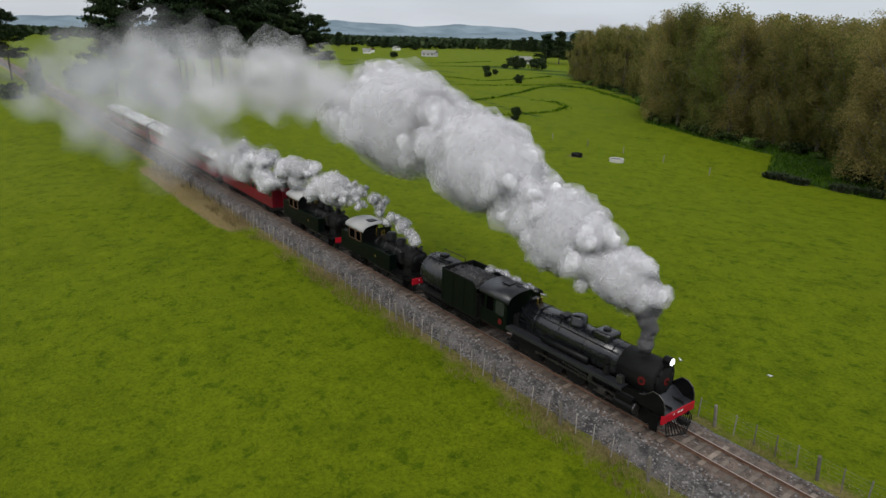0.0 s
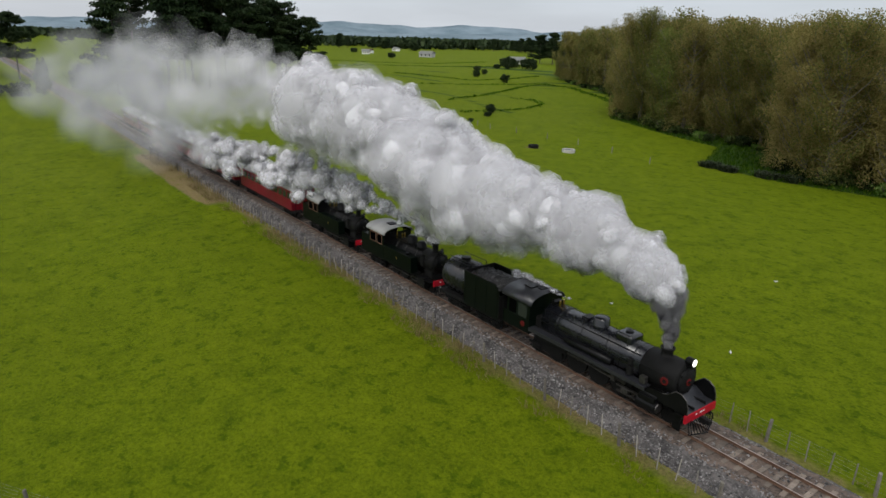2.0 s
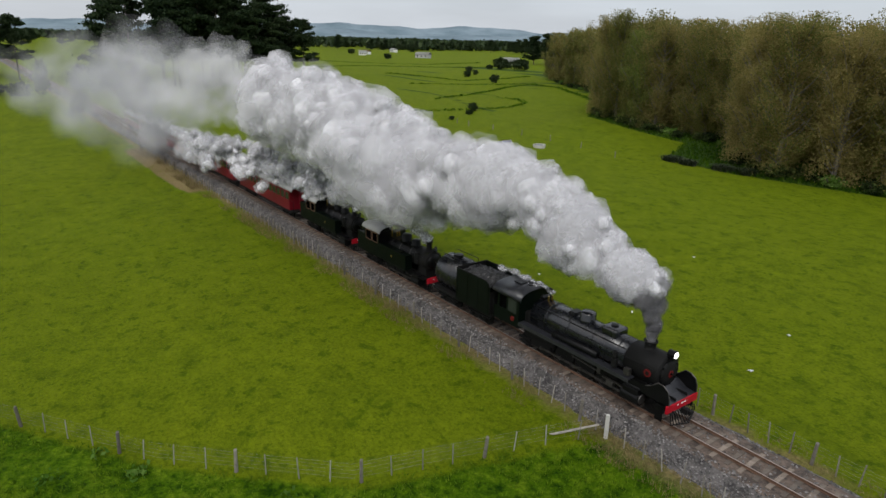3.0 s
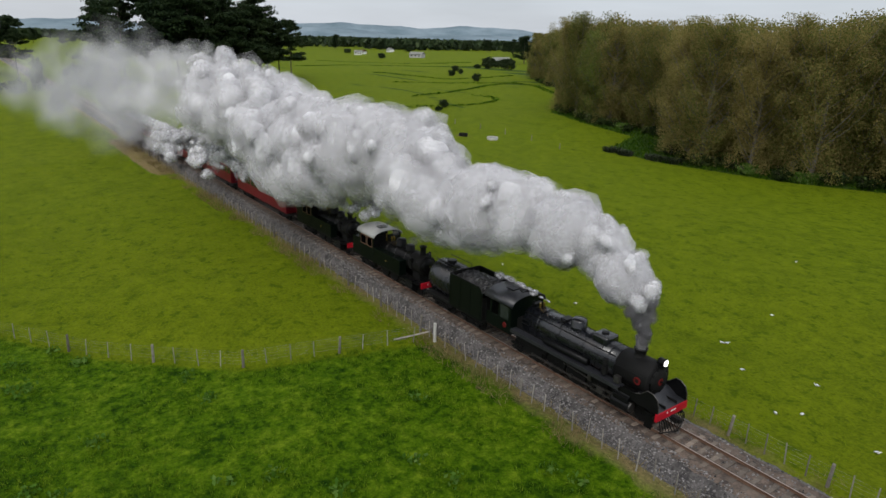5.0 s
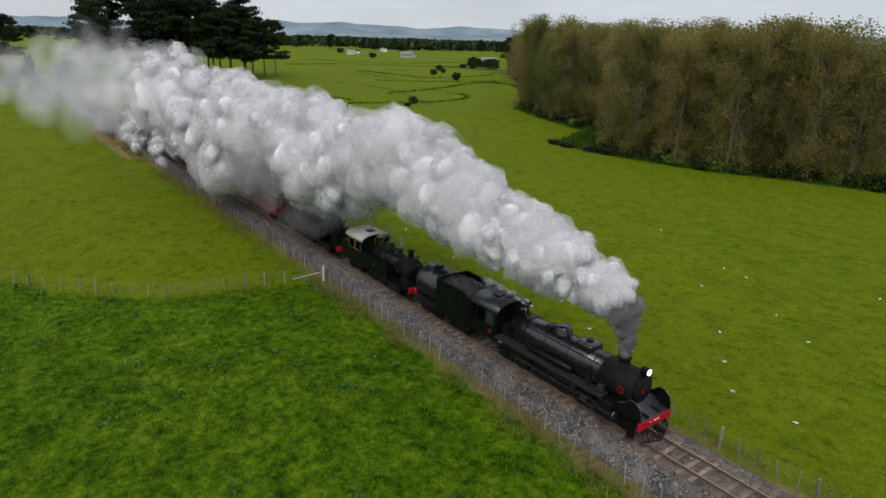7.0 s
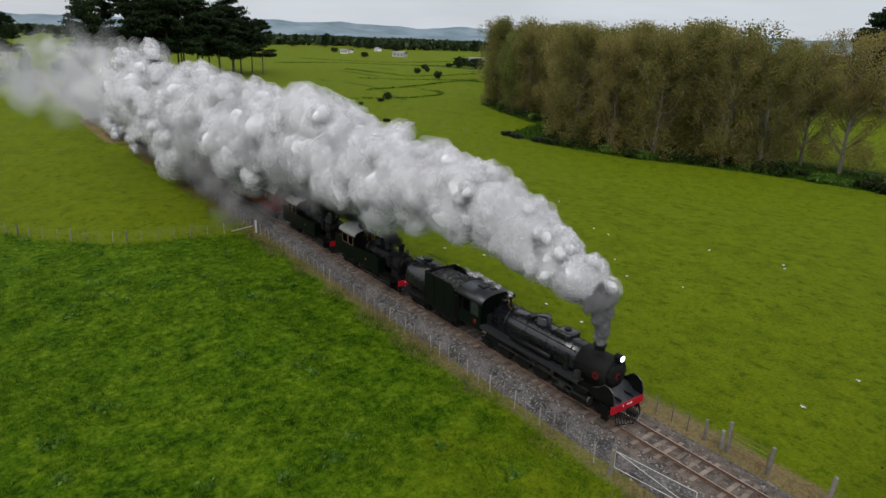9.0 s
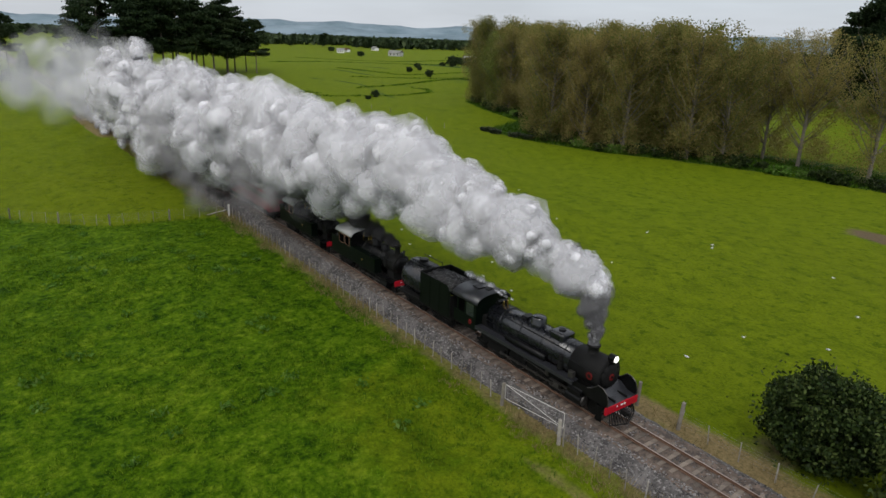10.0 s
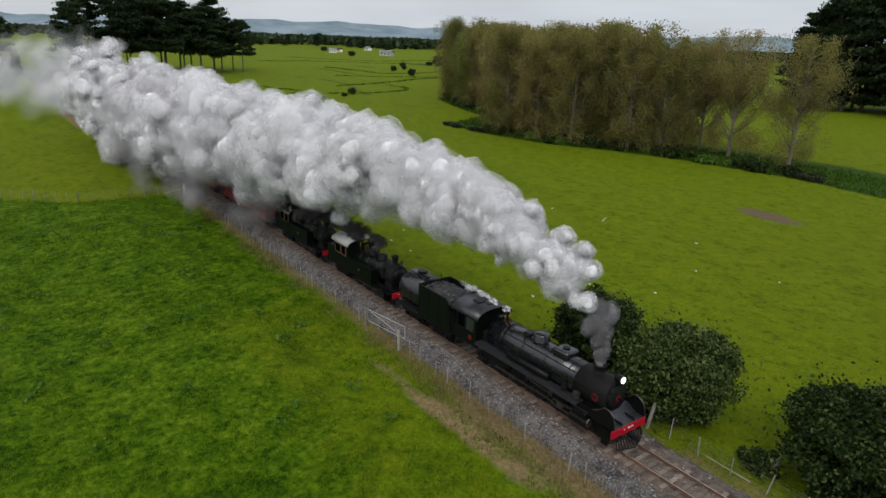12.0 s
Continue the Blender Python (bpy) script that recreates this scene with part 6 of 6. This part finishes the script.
def tank_path(offset, lift, swell, sink):
    def path(te, age):
        a = max(age, 0.0)
        z = 3.3 + lift * (1 - math.exp(-a / 0.5)) - sink * a
        r = 0.15 + 0.4 * (1 - math.exp(-a / 0.25)) + swell * (1 - math.exp(-a / 3.0))
        k = 1 - math.exp(-a / 1.5)
        return Vector((run_at(te) + offset - 0.4 * a, 0.3 * k * gust(te, 1.0) - 0.16 * a, max(z + 0.4 * k * gust(te, 3.3), 0.8))), r * (1 + 0.2 * k * gust(te, 2.2))
    return path


def wide_path(te, age):
    """Old smoke, that has spread and sunk over the line."""
    c, r = main_path(te, age)
    return Vector((c.x, c.y - 1.0, max(3.5, c.z))), r * 1.1


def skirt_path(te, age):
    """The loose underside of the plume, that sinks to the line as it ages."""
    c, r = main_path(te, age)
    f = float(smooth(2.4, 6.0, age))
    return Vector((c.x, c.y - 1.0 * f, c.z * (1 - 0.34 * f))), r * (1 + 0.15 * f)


def drift_path(te, age):
    """Smoke that hangs low and drifts over the near pasture."""
    a = max(age, 0.0)
    return Vector((run_at(te) - 6 - 0.3 * a, -1.0 - 0.45 * a, 5.0 + 1.5 * gust(te, 0.7))), 1.0 + 8.0 * (1 - math.exp(-a / 6.0))


AGES = (1 / 30, 2 / 30, 4 / 30, 0.25, 0.45, 0.8, 1.4, 2.2, 3.4, 5.0, 7.0, 9.5, 12.5, 16.0, 20.0, 26.0)
HALVES = [0.5 * k for k in range(25)]
PUFF_ROWS = []


def emit(plume, path, te, count, size, kinds, home, rng, long=1.15, inner=0.0, core=1.0, born=0.0, still=99.0, swell=0.3, early=0.0):
    """Pieces of smoke that leave together at te. A piece lies in its home until its age is born (small ones in the smokebox, large ones rolling
    inside the plume), then it comes out to the plume's skin; after the age still it keeps its place in the plume and larger ones overtake it."""
    for _ in range(count):
        d = rng.normal(size=3)
        d /= np.linalg.norm(d)
        d = Vector(d * (inner + (1 - inner) * rng.uniform(0, 1) ** 0.4))
        s = size * rng.uniform(0.65, 1.3)
        s = s if born or te < 0 else min(s, 0.78 / long)
        own = te + rng.uniform(-0.08, 0.08)
        t0 = round((own + born) * FPS) / FPS
        turn0, spin = rng.uniform(-80, 80, 3), rng.uniform(-16, 16, 3)
        me = kinds[rng.randint(len(kinds))]
        if t0 > 11.9:
            continue
        ob = new("smoke_puff", me)
        ob.parent = plume
        ob.scale = (s * long, s, s)
        ob.color = (d.x * 0.5 + 0.5, d.y * 0.5 + 0.5, d.z * 0.5 + 0.5, 1)

        def there(age):
            age += early
            c, r = path(own, age)
            reach = core * max(0.0, path(own, min(age, still))[1] - s * 0.7)
            w = min(1.0, max(0.0, age - born) / swell)
            reach *= w * (2 - w)
            return pose(c.x + d.x * reach * 1.05, c.y + d.y * reach, c.z + d.z * reach, *(turn0 + spin * age))

        def waiting(t):
            if born:
                c = path(t - born, born)[0]
                return pose(c.x, c.y, c.z, *(turn0 + spin * born))
            return pose(run_at(t) + home[0], home[1], home[2], *turn0)
        if t0 <= 0:
            rows = [(0.0, there(-t0 + born))]
        else:
            rows = [(t, waiting(t)) for t in HALVES if t < t0 - 0.1] + [(t0, waiting(t0))]
        first = max(t0, 0.0)
        rows += [(t0 + a, there(born + a)) for a in AGES if first + 0.02 < t0 + a < 11.95]
        rows.append((12.0, there(12.0 - t0 + born)))
        clean, last = [], -1
        for t, m in rows:
            if frame(t) > last:
                clean.append((t, m))
                last = frame(t)
        PUFF_ROWS.append((ob, clean))


def spaced(first, last, step):
    return [first + step * k for k in range(int((last - first) / step))]


def build_smoke():
    rng = np.random.RandomState(2024)
    plume = thing("smoke_plume", "billowing white smoke plume from the large locomotive's chimney", "smoke")
    box_home = (-4.6, 0, 2.12)
    stack_home = (-2.1, 0, 2.2)
    # the fresh smoke in small billows, then larger ones as the plume widens
    for te in spaced(-2.2, 11.9, 0.09):
        emit(plume, main_path, te, 5, 0.72, PUFFS["small"], box_home, rng, 1.2, 0.15, 1.0, 0.0, 1.3, 0.05, 0.13)
    for te in spaced(-1.0, 11.9, 0.12):
        emit(plume, main_path, te, 1, 0.46, PUFFS["grey"], stack_home, rng, 1.0, 0.3, 0.95, 0.0, 0.35, 0.05)
    for te in spaced(-3.2, 11.9, 0.15):
        emit(plume, main_path, te, 5, 1.15, PUFFS["small"], box_home, rng, 1.15, 0.35, 1.0, 0.24, 4.0)
    for te in spaced(-3.4, 11.5, 0.22):
        emit(plume, main_path, te, 5, 1.7, PUFFS["white"], box_home, rng, 1.15, 0.45, 1.0, 0.8, 7.0, 0.6)
    for te in spaced(-3.4, 10.5, 0.36):
        emit(plume, main_path, te, 5, 2.3, PUFFS["white"], box_home, rng, 1.15, 0.45, 1.0, 1.7, 99.0, 1.0)
    for te in spaced(-3.0, 9.0, 0.6):
        emit(plume, main_path, te, 4, 2.9, PUFFS["white"], box_home, rng, 1.15, 0.4, 1.0, 2.9, 99.0, 1.4)
    # older smoke, thinning
    for te in spaced(-6.5, -2.0, 0.16):
        emit(plume, main_path, te, 4, 1.4, PUFFS["thin"], box_home, rng, 1.3, 0.1)
    for te in spaced(-10.0, -4.2, 0.4):
        emit(plume, wide_path, te, 2, 2.2, PUFFS["thin"], box_home, rng, 1.4)
    for te in spaced(-19.0, -8.5, 0.5):
        emit(plume, wide_path, te, 3, 3.8, PUFFS["haze"], box_home, rng, 1.5)
    for te in spaced(-22.0, -6.0, 0.35):
        emit(plume, drift_path, te, 1, 3.6, PUFFS["haze"], box_home, rng, 1.5)
    # a loose grey skirt that the plume leaves behind as it sinks over the carriages
    for te in spaced(-4.5, -3.0, 0.3):
        emit(plume, main_path, te, 2, 1.6, PUFFS["white"], box_home, rng, 1.2, 0.2, 0.9)
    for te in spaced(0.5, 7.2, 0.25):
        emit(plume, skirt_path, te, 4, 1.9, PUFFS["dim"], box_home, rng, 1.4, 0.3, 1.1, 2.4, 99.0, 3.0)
    # the jet that stands on the chimney and travels with it
    for k in range(46):
        u = (k + 0.5) / 46
        r = 0.12 + 0.50 * u ** 1.2
        ob = new("smoke_puff", PUFFS["grey"][rng.randint(4)])
        ob.parent = plume
        s = 0.24 + 0.34 * u
        ob.scale = (s, s, s * 1.35)
        ob.color = (0.5, 0.5, 0.7, 1)
        dx, dy = rng.normal(0, 0.45 * r, 2)
        x, z, w, rate = -2.1 - 0.5 * u * u + dx, 3.3 + 2.7 * u, rng.uniform(0, 360), rng.uniform(-110, 110)
        PUFF_ROWS.append((ob, [(t, pose(run_at(t) + x + 0.06 * math.sin(6 * t + k), dy + 0.06 * math.sin(4 * t + 2 * k), z + 0.1 * math.sin(t * 9 + k), 0, 0, w + rate * t)) for t in HALVES]))
    # the first tank engine: white steam at first, black smoke later on
    p1 = thing("smoke_plume", "low smoke trailing from the first tank engine's chimney", "smoke")
    h1 = (-20.6, 0, 2.05)
    white_path, dark_path = tank_path(-20.45, 1.9, 2.7, 0.30), tank_path(-20.45, 0.9, 2.4, 0.12)
    for te in spaced(-2.0, 4.3, 0.14):
        emit(p1, white_path, te, 4, 0.42, PUFFS["small"], h1, rng, 1.3, 0.1, 1.0, 0.0, 2.0, 0.1)
    for te in spaced(-4.5, 3.0, 0.3):
        emit(p1, white_path, te, 4, 1.05, PUFFS["white"], h1, rng, 1.3, 0.1, 1.0, 1.6, 99.0, 0.8)
    for te in spaced(-8.0, -3.5, 0.3):
        emit(p1, white_path, te, 4, 1.3, PUFFS["thin"], h1, rng, 1.4)
    for te in spaced(4.3, 7.4, 0.25):
        emit(p1, dark_path, te, 2, 0.40, PUFFS["dim"], h1, rng, 1.3)
    for te in spaced(7.4, 11.8, 0.1):
        emit(p1, dark_path, te, 4, 0.44, PUFFS["dark"], h1, rng, 1.3)
    p2 = thing("smoke_plume", "dark smoke low over the second tank engine", "smoke")
    h2 = (-31.1, 0, 2.1)
    path2 = tank_path(-31.05, 0.8, 2.6, 0.10)
    for te in spaced(-5.0, 6.5, 0.3):
        emit(p2, path2, te, 2, 0.42, PUFFS["thin"], h2, rng, 1.3)
    for te in spaced(5.5, 11.8, 0.1):
        emit(p2, path2, te, 4, 0.46, PUFFS["dark"], h2, rng, 1.4)
    # steam from the safety valves, blown back over the cab roof
    p3 = thing("steam_wisp", "thin white steam blowing over the cab and tender", "steam")
    for k in range(26):
        u = (k + 0.5) / 26
        kind = PUFFS["thin"] if k % 2 else PUFFS["small"]
        ob = new("steam_puff", kind[rng.randint(len(kind))])
        ob.parent = p3
        s = 0.09 + 0.15 * u + 0.05 * rng.rand()
        ob.scale = (s * 2.0, s, s * 0.8)
        ob.color = (0.5, 0.5, 0.9, 1)
        x, y, z = -8.8 - 4.6 * u, 0.3 + 0.35 * u + rng.normal(0, 0.07), 3.34 + 0.18 * math.sin(2.6 * u) + rng.normal(0, 0.04)
        PUFF_ROWS.append((ob, [(t, pose(run_at(t) + x + 0.3 * math.sin(4 * t + k), y + 0.08 * math.sin(6 * t + k), z + 0.05 * math.sin(10 * t + 2 * k), 40 * t * (k % 3 - 1), 0, 0)) for t in HALVES]))


build_smoke()


def motions():
    for ob, off in RIDES:
        walk(ob, [(t, pose(s + off, 0, 0)) for t, s in RUN])
    for w, (x, y, z), r, phase in SPIN:
        step = 1 / 15 if r < 0.5 else 0.1
        n = int(round(12.0 / step))
        rows = []
        for k in range(n + 1):
            t = step * k
            rows.append((t, pose(x, y, z, 0, phase + math.degrees(run_at(t) / r), 0)))
        walk(w, rows)
    for rod_, (x, y, z), crank, phase in RODS:
        r = z
        rows = []
        for k in range(121):
            t = 0.1 * k
            a = math.radians(phase) + run_at(t) / r
            rows.append((t, pose(x + crank * math.cos(a), y, z - crank * math.sin(a))))
        walk(rod_, rows)
    for ob, rows in PUFF_ROWS:
        walk(ob, rows)


motions()
